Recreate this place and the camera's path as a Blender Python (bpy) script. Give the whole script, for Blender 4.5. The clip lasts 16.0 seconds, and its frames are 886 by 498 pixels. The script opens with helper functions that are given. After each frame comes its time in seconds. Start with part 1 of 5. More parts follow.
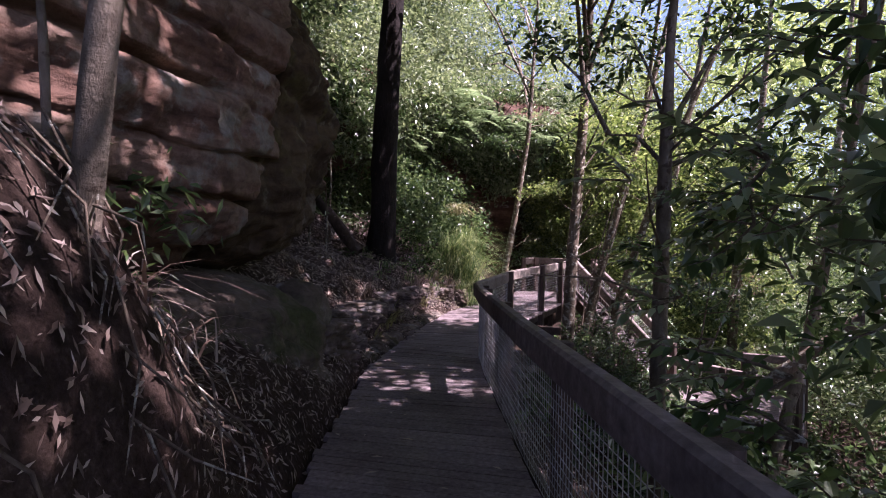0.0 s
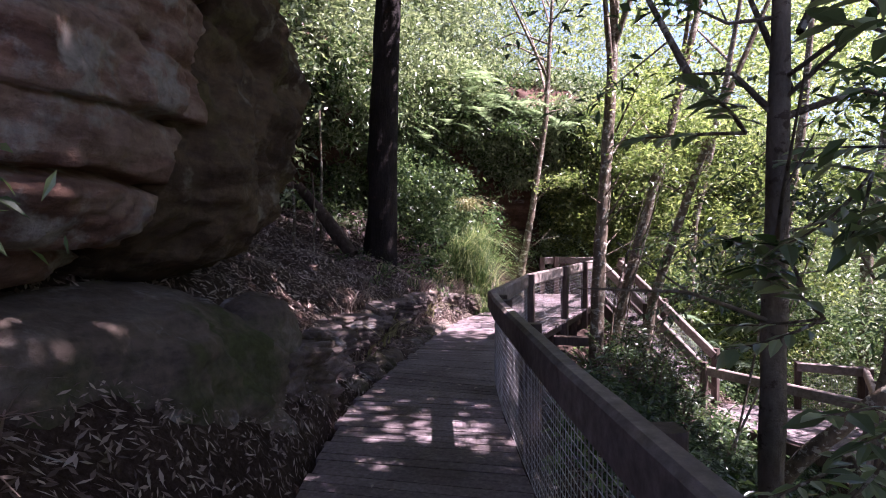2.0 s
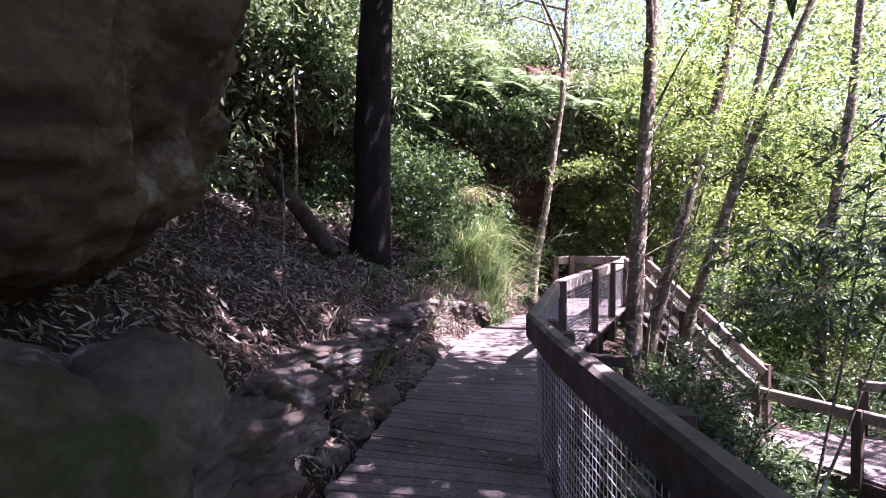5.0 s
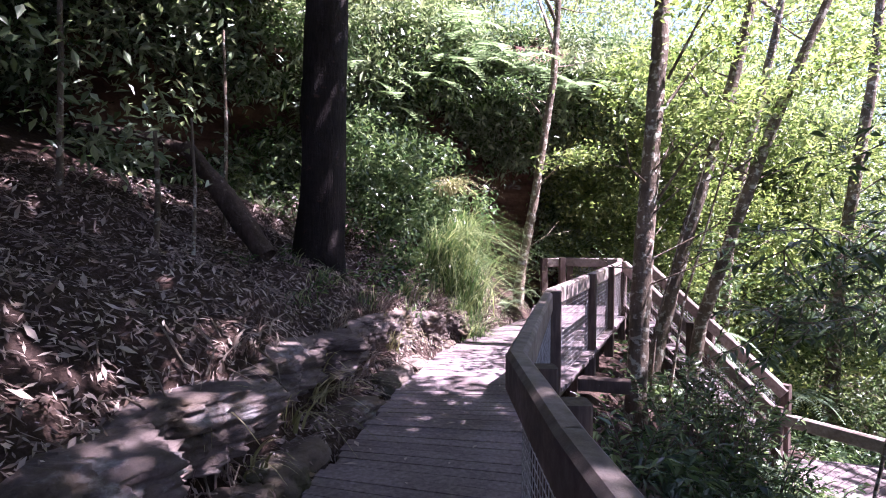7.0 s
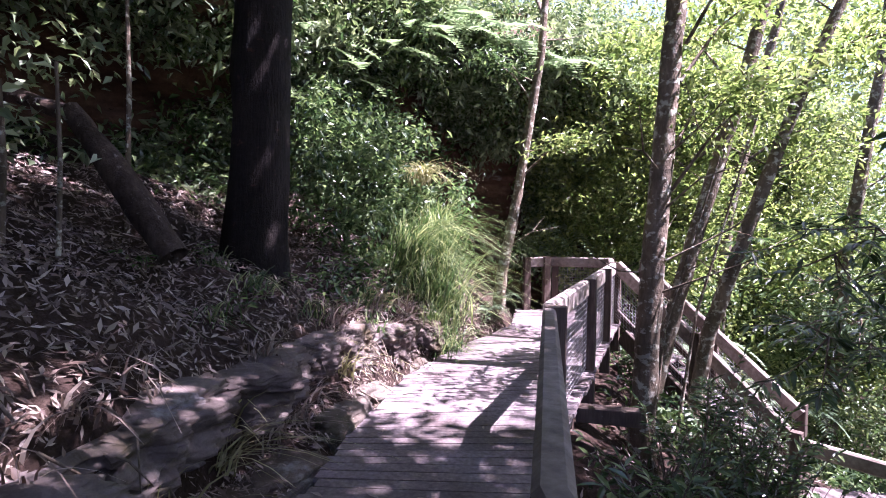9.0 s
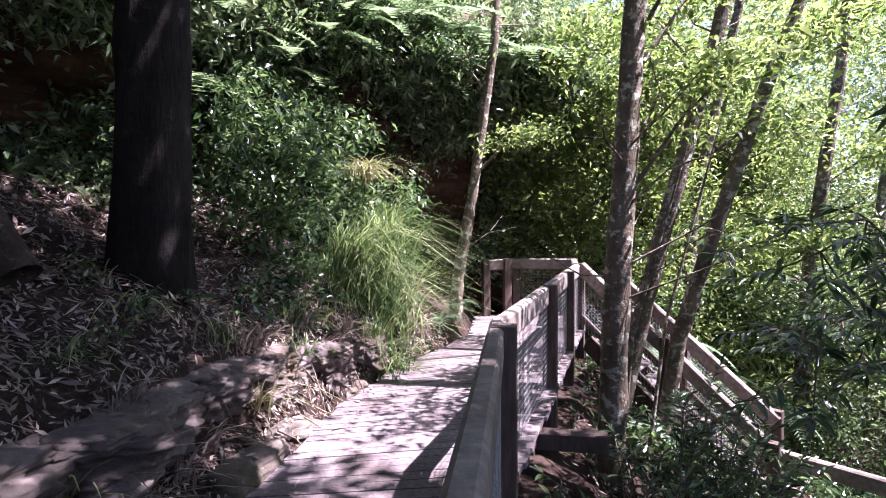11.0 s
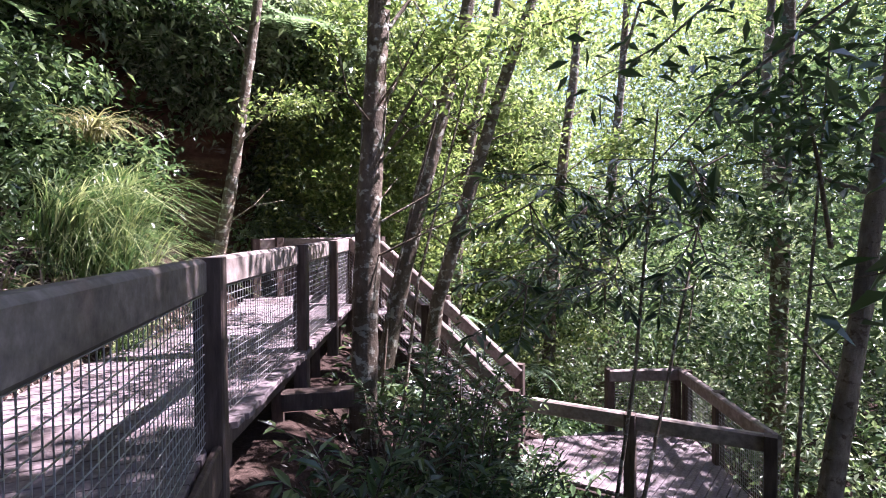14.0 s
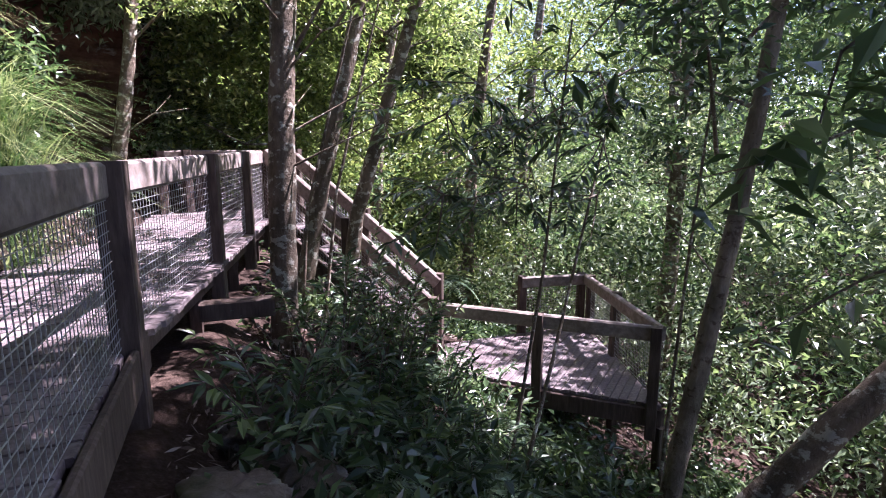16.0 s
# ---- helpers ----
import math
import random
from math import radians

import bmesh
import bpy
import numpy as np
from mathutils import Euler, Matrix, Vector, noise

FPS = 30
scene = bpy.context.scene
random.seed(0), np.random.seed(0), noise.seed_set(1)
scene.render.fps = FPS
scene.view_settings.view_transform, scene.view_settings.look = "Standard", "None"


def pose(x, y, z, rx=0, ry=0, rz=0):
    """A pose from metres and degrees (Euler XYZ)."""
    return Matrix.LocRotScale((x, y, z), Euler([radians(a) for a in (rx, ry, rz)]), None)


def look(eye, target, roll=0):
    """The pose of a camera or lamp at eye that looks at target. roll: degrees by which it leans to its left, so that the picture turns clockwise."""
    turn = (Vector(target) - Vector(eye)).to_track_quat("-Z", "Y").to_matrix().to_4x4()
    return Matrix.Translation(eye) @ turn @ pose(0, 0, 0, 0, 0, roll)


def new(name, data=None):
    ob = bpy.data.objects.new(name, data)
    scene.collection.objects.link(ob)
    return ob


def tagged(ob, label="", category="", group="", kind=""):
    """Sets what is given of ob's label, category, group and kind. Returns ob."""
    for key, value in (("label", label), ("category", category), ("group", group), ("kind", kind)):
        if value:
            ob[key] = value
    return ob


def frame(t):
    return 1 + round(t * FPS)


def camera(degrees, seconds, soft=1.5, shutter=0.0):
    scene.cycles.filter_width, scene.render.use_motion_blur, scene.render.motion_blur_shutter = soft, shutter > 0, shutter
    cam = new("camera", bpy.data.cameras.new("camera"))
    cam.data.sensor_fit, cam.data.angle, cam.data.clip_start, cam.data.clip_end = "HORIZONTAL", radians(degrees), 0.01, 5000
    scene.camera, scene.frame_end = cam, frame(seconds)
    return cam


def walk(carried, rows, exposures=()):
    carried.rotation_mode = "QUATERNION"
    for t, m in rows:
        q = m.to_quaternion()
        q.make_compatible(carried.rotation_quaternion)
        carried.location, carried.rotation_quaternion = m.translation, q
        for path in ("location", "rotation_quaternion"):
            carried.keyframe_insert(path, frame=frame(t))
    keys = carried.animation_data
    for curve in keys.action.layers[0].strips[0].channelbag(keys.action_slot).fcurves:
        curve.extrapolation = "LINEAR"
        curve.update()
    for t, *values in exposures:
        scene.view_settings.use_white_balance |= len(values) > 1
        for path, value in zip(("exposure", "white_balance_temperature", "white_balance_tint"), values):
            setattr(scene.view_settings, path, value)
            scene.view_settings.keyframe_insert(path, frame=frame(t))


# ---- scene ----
cam = camera(79.2, 16.0, soft=1.0)
PATH = [
    (0, (0.763, 0.41, 1.508), (0.304, 2.356, 1.487), 0.9),
    (0.5, (0.778, 0.753, 1.521), (0.308, 2.697, 1.499), 0.4),
    (1, (0.714, 1.172, 1.492), (0.248, 3.117, 1.472), 0.3),
    (1.5, (0.638, 1.532, 1.487), (0.151, 3.472, 1.469), -0.1),
    (2, (0.507, 1.836, 1.5), (0.002, 3.772, 1.478), -0.0),
    (2.5, (0.401, 2.171, 1.51), (-0.107, 4.105, 1.485), 0.0),
    (3, (0.314, 2.524, 1.501), (-0.194, 4.458, 1.477), 0.1),
    (3.5, (0.187, 2.843, 1.515), (-0.318, 4.778, 1.488), 0.2),
    (4, (0.066, 3.149, 1.52), (-0.437, 5.085, 1.491), 0.3),
    (6.3, (-0.243, 4.506, 1.512), (-0.67, 6.459, 1.469), -0.2),
    (6.5, (-0.194, 4.731, 1.5), (-0.637, 6.681, 1.466), 0.6),
    (7, (-0.232, 5.066, 1.488), (-0.662, 7.019, 1.454), 0.4),
    (7.5, (-0.351, 5.397, 1.478), (-0.773, 7.351, 1.443), 0.5),
    (8, (-0.43, 5.736, 1.482), (-0.831, 7.695, 1.438), 0.6),
    (8.5, (-0.455, 6.074, 1.483), (-0.823, 8.039, 1.436), 0.5),
    (8.7, (-0.477, 6.198, 1.502), (-0.826, 8.166, 1.45), 0.8),
    (10.8, (-0.335, 7.024, 1.515), (-0.573, 9.009, 1.478), -0.3),
    (11, (-0.318, 7.131, 1.528), (-0.532, 9.119, 1.482), -0.3),
    (11.5, (-0.227, 7.258, 1.535), (-0.343, 9.254, 1.479), -0.4),
    (12, (-0.089, 7.287, 1.488), (-0.063, 9.286, 1.435), -0.3),
    (12.5, (0.044, 7.302, 1.382), (0.209, 9.294, 1.34), -0.2),
    (13, (0.135, 7.289, 1.256), (0.425, 9.268, 1.23), -0.4),
    (13.5, (0.191, 7.171, 1.136), (0.592, 9.131, 1.126), -0.5),
    (14, (0.19, 7.163, 1.107), (0.697, 9.097, 1.064), -0.4),
    (14.5, (0.209, 7.118, 1.055), (0.797, 9.027, 0.951), -0.4),
    (15, (0.196, 7.104, 1.039), (0.856, 8.984, 0.855), -0.4),
    (15.5, (0.192, 7.103, 1.047), (0.912, 8.95, 0.778), -0.2),
    (16, (0.194, 7.052, 1.032), (0.962, 8.865, 0.685), -0.2),
]
EXPOSURES = [(t, e, k, 43 if t < 9 else 35) for t, e, k in ((0, 2.1, 5950), (1.5, 2.42, 5950), (3, 2.88, 5700), (4.2, 3.02, 5700), (6.5, 3.1, 5650), (8.7, 3.08, 5600), (11, 2.82, 5600), (13, 2.75, 5650), (16, 2.74, 5650))]
walk(cam, [(t, look(eye, target, roll)) for t, eye, target, roll in PATH], EXPOSURES)

# ---- light ----
SUN = Vector((0.8, 0.02, 1.4)).normalized()
world = bpy.data.worlds.new("sky")
scene.world = world
world.use_nodes = True
wn = world.node_tree
sky = wn.nodes.new("ShaderNodeTexSky")
sky.sky_type = "NISHITA"
sky.sun_disc = False
sky.sun_elevation = math.asin(SUN.z)
sky.sun_rotation = math.atan2(SUN.x, SUN.y)
wn.links.new(sky.outputs[0], wn.nodes["Background"].inputs[0])
wn.nodes["Background"].inputs[1].default_value = 0.06
sun_data = bpy.data.lights.new("sun", "SUN")
sun_data.energy, sun_data.angle, sun_data.color = 5.0, radians(0.53), (1.0, 0.945, 0.87)
sun = new("sun", sun_data)
sun.matrix_world = look(SUN * 60, (0, 0, 0))


# ---- materials ----
def mat(name, rough=0.8, spec=0.3):
    m = bpy.data.materials.new(name)
    m.use_nodes = True
    n = m.node_tree.nodes
    b = n["Principled BSDF"]
    b.inputs["Roughness"].default_value = rough
    b.inputs["Specular IOR Level"].default_value = spec
    return m, n, m.node_tree.links, b


def ramp(n, stops):
    r = n.new("ShaderNodeValToRGB")
    e = r.color_ramp.elements
    while len(e) < len(stops):
        e.new(0.5)
    for k, (p, c) in zip(e, stops):
        k.position, k.color = p, (*c, 1)
    return r


def tex(n, l, scale, detail=6, rough=0.6, stretch=None):
    co = n.new("ShaderNodeTexCoord")
    t = n.new("ShaderNodeTexNoise")
    t.inputs["Scale"].default_value, t.inputs["Detail"].default_value, t.inputs["Roughness"].default_value = scale, detail, rough
    if stretch:
        mp = n.new("ShaderNodeMapping")
        mp.inputs["Scale"].default_value = stretch
        l.new(co.outputs["Object"], mp.inputs[0])
        l.new(mp.outputs[0], t.inputs["Vector"])
    else:
        l.new(co.outputs["Object"], t.inputs["Vector"])
    return t


def mixc(n, l, fac, a, b, mode="MIX"):
    m = n.new("ShaderNodeMix")
    m.data_type, m.blend_type = "RGBA", mode
    for sock, v in ((m.inputs["Factor"], fac), (m.inputs["A"], a), (m.inputs["B"], b)):
        if isinstance(v, bpy.types.NodeSocket):
            l.new(v, sock)
        else:
            sock.default_value = v if isinstance(v, float) else (*v, 1)
    return m.outputs["Result"]


def bump(n, l, b, heights, dist=0.02, strength=0.6):
    last = None
    for h in heights:
        u = n.new("ShaderNodeBump")
        u.inputs["Strength"].default_value, u.inputs["Distance"].default_value = strength, dist
        l.new(h, u.inputs["Height"])
        if last:
            l.new(last, u.inputs["Normal"])
        last = u.outputs[0]
    l.new(last, b.inputs["Normal"])


def leaf_mat(name, dark, mid, light, trans=0.48, rough=0.33, tint=(1.08, 1.14, 0.82)):
    m, n, l, b = mat(name, rough, 0.6)
    g = n.new("ShaderNodeNewGeometry")
    r = ramp(n, [(0.0, dark), (0.5, mid), (0.92, light), (1.0, tuple(1.3 * c for c in light))])
    l.new(g.outputs["Random Per Island"], r.inputs[0])
    t = tex(n, l, 0.35, 2)
    col = mixc(n, l, t.outputs["Fac"], r.outputs[0], mixc(n, l, 1.0, r.outputs[0], (1.15, 1.15, 0.9), "MULTIPLY"))
    l.new(col, b.inputs["Base Color"])
    tr = n.new("ShaderNodeBsdfTranslucent")
    l.new(mixc(n, l, 1.0, col, tint, "MULTIPLY"), tr.inputs[0])
    mx = n.new("ShaderNodeMixShader")
    mx.inputs[0].default_value = trans
    l.new(b.outputs[0], mx.inputs[1])
    l.new(tr.outputs[0], mx.inputs[2])
    l.new(mx.outputs[0], n["Material Output"].inputs[0])
    return m


def wood_mat(name, a, b_, c, along=(1, 12, 12), rough=0.75):
    m, n, l, b = mat(name, rough, 0.25)
    t = tex(n, l, 3.0, 8, 0.65, along)
    t2 = tex(n, l, 1.3, 4)
    r = ramp(n, [(0.25, a), (0.5, b_), (0.78, c)])
    l.new(t.outputs["Fac"], r.inputs[0])
    o = n.new("ShaderNodeObjectInfo")
    v = n.new("ShaderNodeMapRange")
    v.inputs[3].default_value, v.inputs[4].default_value = 0.82, 1.15
    l.new(o.outputs["Random"], v.inputs[0])
    cc = n.new("ShaderNodeCombineColor")
    for k in range(3):
        l.new(v.outputs[0], cc.inputs[k])
    col = mixc(n, l, 1.0, r.outputs[0], cc.outputs[0], "MULTIPLY")
    dirt = ramp(n, [(0.42, (1, 1, 1)), (0.7, (0.5, 0.46, 0.42))])
    l.new(t2.outputs["Fac"], dirt.inputs[0])
    l.new(mixc(n, l, 1.0, col, dirt.outputs[0], "MULTIPLY"), b.inputs["Base Color"])
    bump(n, l, b, [t.outputs["Fac"], t2.outputs["Fac"]], 0.006, 0.7)
    return m


def rock_mat(name, stops, lichen, amount, moss=None, moss_at=0.62):
    m, n, l, b = mat(name, 0.9, 0.2)
    strata = tex(n, l, 0.9, 8, 0.62, (1, 1, 4.5))
    grain = tex(n, l, 14, 8, 0.7)
    blot = tex(n, l, 2.4, 6, 0.65)
    r = ramp(n, stops)
    l.new(strata.outputs["Fac"], r.inputs[0])
    lm = ramp(n, [(amount, (0, 0, 0)), (amount + 0.08, (1, 1, 1))])
    l.new(blot.outputs["Fac"], lm.inputs[0])
    col = mixc(n, l, lm.outputs[0], r.outputs[0], lichen)
    if moss:
        mt = tex(n, l, 1.1, 5)
        mm = ramp(n, [(moss_at, (0, 0, 0)), (moss_at + 0.12, (1, 1, 1))])
        l.new(mt.outputs["Fac"], mm.inputs[0])
        col = mixc(n, l, mm.outputs[0], col, moss)
    gr = ramp(n, [(0.3, (0.6, 0.6, 0.6)), (0.7, (1.25, 1.25, 1.25))])
    l.new(grain.outputs["Fac"], gr.inputs[0])
    l.new(mixc(n, l, 1.0, col, gr.outputs[0], "MULTIPLY"), b.inputs["Base Color"])
    bump(n, l, b, [strata.outputs["Fac"], blot.outputs["Fac"], grain.outputs["Fac"]], 0.05, 0.5)
    return m


def bark_mat(name, a, b_, blot, at, along=(3, 3, 1.1)):
    m, n, l, b = mat(name, 0.9, 0.15)
    t = tex(n, l, 7, 9, 0.72, along)
    p = tex(n, l, 9, 6, 0.65, (1, 1, 1.3))
    w = tex(n, l, 1.6, 4, 0.6)
    r = ramp(n, [(0.3, a), (0.7, b_)])
    l.new(t.outputs["Fac"], r.inputs[0])
    q = ramp(n, [(at, (0, 0, 0)), (at + 0.05, (1, 1, 1))])
    l.new(p.outputs["Fac"], q.inputs[0])
    big = ramp(n, [(0.38, (0.55, 0.55, 0.52)), (0.62, (1.15, 1.12, 1.08))])
    l.new(w.outputs["Fac"], big.inputs[0])
    col = mixc(n, l, q.outputs[0], r.outputs[0], blot)
    l.new(mixc(n, l, 1.0, col, big.outputs[0], "MULTIPLY"), b.inputs["Base Color"])
    bump(n, l, b, [t.outputs["Fac"], p.outputs["Fac"]], 0.025, 0.9)
    return m


def soil_mat():
    m, n, l, b = mat("leaf_litter_soil", 0.95, 0.1)
    a, c, d = tex(n, l, 1.2, 5), tex(n, l, 26, 6, 0.75), tex(n, l, 7, 4)
    r = ramp(n, [(0.3, (0.025, 0.017, 0.013)), (0.55, (0.06, 0.042, 0.034)), (0.75, (0.13, 0.1, 0.08))])
    l.new(c.outputs["Fac"], r.inputs[0])
    r2 = ramp(n, [(0.35, (0.55, 0.5, 0.5)), (0.7, (1.2, 1.1, 1.05))])
    l.new(a.outputs["Fac"], r2.inputs[0])
    l.new(mixc(n, l, 1.0, r.outputs[0], r2.outputs[0], "MULTIPLY"), b.inputs["Base Color"])
    bump(n, l, b, [d.outputs["Fac"], c.outputs["Fac"]], 0.04, 0.8)
    return m


def metal_mat():
    m, n, l, b = mat("galvanised_wire", 0.45, 0.5)
    t = tex(n, l, 9, 4)
    r = ramp(n, [(0.35, (0.24, 0.22, 0.21)), (0.65, (0.46, 0.45, 0.44))])
    l.new(t.outputs["Fac"], r.inputs[0])
    l.new(r.outputs[0], b.inputs["Base Color"])
    b.inputs["Metallic"].default_value = 0.4
    return m


DECK = wood_mat("weathered_deck_wood", (0.088, 0.068, 0.068), (0.177, 0.139, 0.139), (0.300, 0.252, 0.247), (9, 9, 9))
RAIL = wood_mat("weathered_rail_wood", (0.11, 0.088, 0.075), (0.21, 0.168, 0.146), (0.33, 0.28, 0.255), (5, 5, 5))
POST = wood_mat("dark_post_wood", (0.04, 0.027, 0.022), (0.09, 0.062, 0.05), (0.16, 0.12, 0.1), (9, 9, 1.2))
ROCK = rock_mat("red_sandstone", [(0.3, (0.07, 0.038, 0.027)), (0.45, (0.145, 0.08, 0.056)), (0.56, (0.21, 0.14, 0.104)), (0.7, (0.125, 0.074, 0.055))], (0.215, 0.185, 0.155), 0.55)
# Brown sandstone with the overhead shade darkened into its colour.
ROCK_SHADED = rock_mat("shade_darkened_sandstone", [(0.3, (0.033, 0.02, 0.012)), (0.45, (0.055, 0.034, 0.02)), (0.56, (0.095, 0.063, 0.035)), (0.7, (0.058, 0.037, 0.023))], (0.16, 0.135, 0.1), 0.58, (0.085, 0.07, 0.022), 0.55)
ROCK_LOW = rock_mat("mossy_sandstone", [(0.3, (0.056, 0.042, 0.032)), (0.5, (0.119, 0.091, 0.070)), (0.7, (0.182, 0.154, 0.133))], (0.238, 0.217, 0.203), 0.58, (0.052, 0.056, 0.021), 0.5)
CLIFF = rock_mat("cliff_sandstone", [(0.3, (0.031, 0.016, 0.012)), (0.5, (0.078, 0.039, 0.026)), (0.66, (0.130, 0.073, 0.047))], (0.172, 0.146, 0.125), 0.63)
STONE = rock_mat("bank_stone", [(0.3, (0.061, 0.046, 0.041)), (0.5, (0.133, 0.102, 0.090)), (0.7, (0.204, 0.168, 0.154))], (0.286, 0.260, 0.254), 0.62, (0.082, 0.061, 0.036), 0.5)
SOIL = soil_mat()
WIRE = metal_mat()
BARK_DARK = bark_mat("charred_bark", (0.009, 0.007, 0.007), (0.032, 0.025, 0.023), (0.06, 0.034, 0.026), 0.64, (7, 7, 0.8))
BARK_GREY = bark_mat("lichen_bark", (0.085, 0.064, 0.047), (0.21, 0.165, 0.125), (0.42, 0.4, 0.34), 0.54)
BARK_LOG = bark_mat("rotting_bark", (0.03, 0.02, 0.016), (0.1, 0.072, 0.058), (0.2, 0.17, 0.15), 0.6)
BARK_PALE = bark_mat("pale_bark", (0.13, 0.1, 0.078), (0.27, 0.225, 0.18), (0.1, 0.072, 0.055), 0.58)
LEAF = leaf_mat("green_leaf", (0.03, 0.055, 0.026), (0.072, 0.115, 0.056), (0.165, 0.215, 0.11), 0.46, 0.27)
LEAF_DEEP = leaf_mat("deep_green_leaf", (0.022, 0.04, 0.02), (0.042, 0.072, 0.034), (0.08, 0.12, 0.055), 0.35, 0.28)
# Brighter, yellower copy of the green leaf, with sunlight put into its colour.
LEAF_YELLOW = leaf_mat("yellow_leaf_painted_sunlit", (0.065, 0.1, 0.032), (0.15, 0.2, 0.07), (0.31, 0.34, 0.15), 0.54, 0.3)
# Distant leaf colour lifted and paled to paint in glare and haze.
LEAF_FAR = leaf_mat("far_leaf_painted_haze", (0.09, 0.125, 0.05), (0.19, 0.24, 0.1), (0.35, 0.38, 0.21), 0.58, 0.35)
LEAF_GREY = leaf_mat("grey_green_leaf", (0.08, 0.115, 0.065), (0.17, 0.22, 0.14), (0.32, 0.37, 0.27), 0.38, 0.3, (1.1, 1.1, 0.75))
FERN = leaf_mat("fern_leaf", (0.12, 0.18, 0.11), (0.2, 0.28, 0.19), (0.34, 0.42, 0.32), 0.38, 0.3, (1.1, 1.1, 0.8))
GRASS = leaf_mat("grass_blade", (0.022, 0.05, 0.016), (0.08, 0.14, 0.045), (0.4, 0.42, 0.24), 0.42)
STRAW = leaf_mat("straw_blade", (0.1, 0.095, 0.045), (0.22, 0.2, 0.11), (0.4, 0.37, 0.23), 0.4, 0.5)
DRY = leaf_mat("dry_leaf", (0.05, 0.028, 0.024), (0.13, 0.085, 0.074), (0.31, 0.25, 0.235), 0.12, 0.6, (1, 0.8, 0.6))


# ---- building helpers ----
def link(name, bm, material, parent=None, label="", smooth=False):
    me = bpy.data.meshes.new(name)
    bm.to_mesh(me)
    bm.free()
    me.materials.append(material)
    if smooth:
        me.polygons.foreach_set("use_smooth", [True] * len(me.polygons))
    ob = new(name, me)
    if parent:
        ob.parent = parent
        ob.matrix_parent_inverse = Matrix.Translation(-parent.location)
    return tagged(ob, label) if label else ob


part = link


def raw(name, verts, faces, material, parent=None, label="", smooth=False):
    """A mesh from arrays; all faces have the same number of corners."""
    verts, faces = np.asarray(verts, np.float32), np.asarray(faces, np.int32)
    me = bpy.data.meshes.new(name)
    me.vertices.add(len(verts))
    me.vertices.foreach_set("co", verts.ravel())
    k = faces.shape[1]
    me.loops.add(faces.size)
    me.loops.foreach_set("vertex_index", faces.ravel())
    me.polygons.add(len(faces))
    me.polygons.foreach_set("loop_start", np.arange(0, faces.size, k, dtype=np.int32))
    me.polygons.foreach_set("use_smooth", np.full(len(faces), smooth))
    me.update(calc_edges=True)
    me.materials.append(material)
    ob = new(name, me)
    if parent:
        ob.parent = parent
        ob.matrix_parent_inverse = Matrix.Translation(-parent.location)
    return tagged(ob, label) if label else ob


def empty(name, label, category, group="", kind="", at=(0, 0, 0)):
    e = new(name)
    e.location = at
    return tagged(e, label, category, group, kind)


def beam_bm(bm, a, b, w, h, bevel=0.012, up=Vector((0, 0, 1))):
    """A rounded timber from a to b, w wide and h high, a and b on its centre line."""
    a, b = Vector(a), Vector(b)
    d = (b - a).normalized()
    side = d.cross(up).normalized()
    top = side.cross(d).normalized()
    q, r = w / 2, h / 2
    e = bevel
    ring = [(-q, -r + e), (-q + e, -r), (q - e, -r), (q, -r + e), (q, r - e), (q - e, r), (-q + e, r), (-q, r - e)]
    loops = []
    for p in (a, b):
        loops.append([bm.verts.new(p + side * x + top * z) for x, z in ring])
    n = len(ring)
    for k in range(n):
        bm.faces.new((loops[0][k], loops[0][(k + 1) % n], loops[1][(k + 1) % n], loops[1][k]))
    bm.faces.new(loops[0][::-1])
    bm.faces.new(loops[1])


def timber(name, a, b, w, h, material, parent, label="", bevel=0.012, up=Vector((0, 0, 1))):
    bm = bmesh.new()
    beam_bm(bm, a, b, w, h, bevel, up)
    bmesh.ops.recalc_face_normals(bm, faces=bm.faces)
    return link(name, bm, material, parent, label)


def tube(points, radii, sides=10, wobble=0.06, seed=0.0, flare=0.0):
    """Rings along a line: verts, quads. flare widens the foot with root ridges."""
    pts = [Vector(p) for p in points]
    fine, rad = [], []
    for k in range(len(pts) - 1):
        m = max(2, int((pts[k + 1] - pts[k]).length / max(0.12, radii[k] * 1.6)))
        m = min(m, 14)
        for j in range(m):
            f = j / m
            fine.append(pts[k].lerp(pts[k + 1], f))
            rad.append(radii[k] * (1 - f) + radii[k + 1] * f)
    fine.append(pts[-1])
    rad.append(radii[-1])
    verts, faces = [], []
    for k, (p, r) in enumerate(zip(fine, rad)):
        d = (fine[min(k + 1, len(fine) - 1)] - fine[max(k - 1, 0)]).normalized()
        s = d.orthogonal() if abs(d.z) < 0.3 else d.cross(Vector((0, 1, 0))).normalized()
        s.normalize()
        t = d.cross(s)
        for j in range(sides):
            an = 2 * math.pi * j / sides
            g = 1 + wobble * noise.noise(Vector((math.cos(an) * 1.4 + seed, math.sin(an) * 1.4, k * 0.35)) * 1.7) * 2
            if flare:
                low = max(0.0, 1 - (p.z - pts[0].z) / 0.9)
                g *= 1 + flare * low ** 2 * (0.6 + 0.4 * math.sin(5 * an + seed))
            verts.append(p + (s * math.cos(an) + t * math.sin(an)) * r * g)
    n = len(fine)
    for k in range(n - 1):
        for j in range(sides):
            faces.append((k * sides + j, k * sides + (j + 1) % sides, (k + 1) * sides + (j + 1) % sides, (k + 1) * sides + j))
    return verts, faces


def limb(name, points, radii, material, parent, sides=10, wobble=0.08, seed=0.0, flare=0.0, label=""):
    v, f = tube(points, radii, sides, wobble, seed, flare)
    return raw(name, v, f, material, parent, label, True)


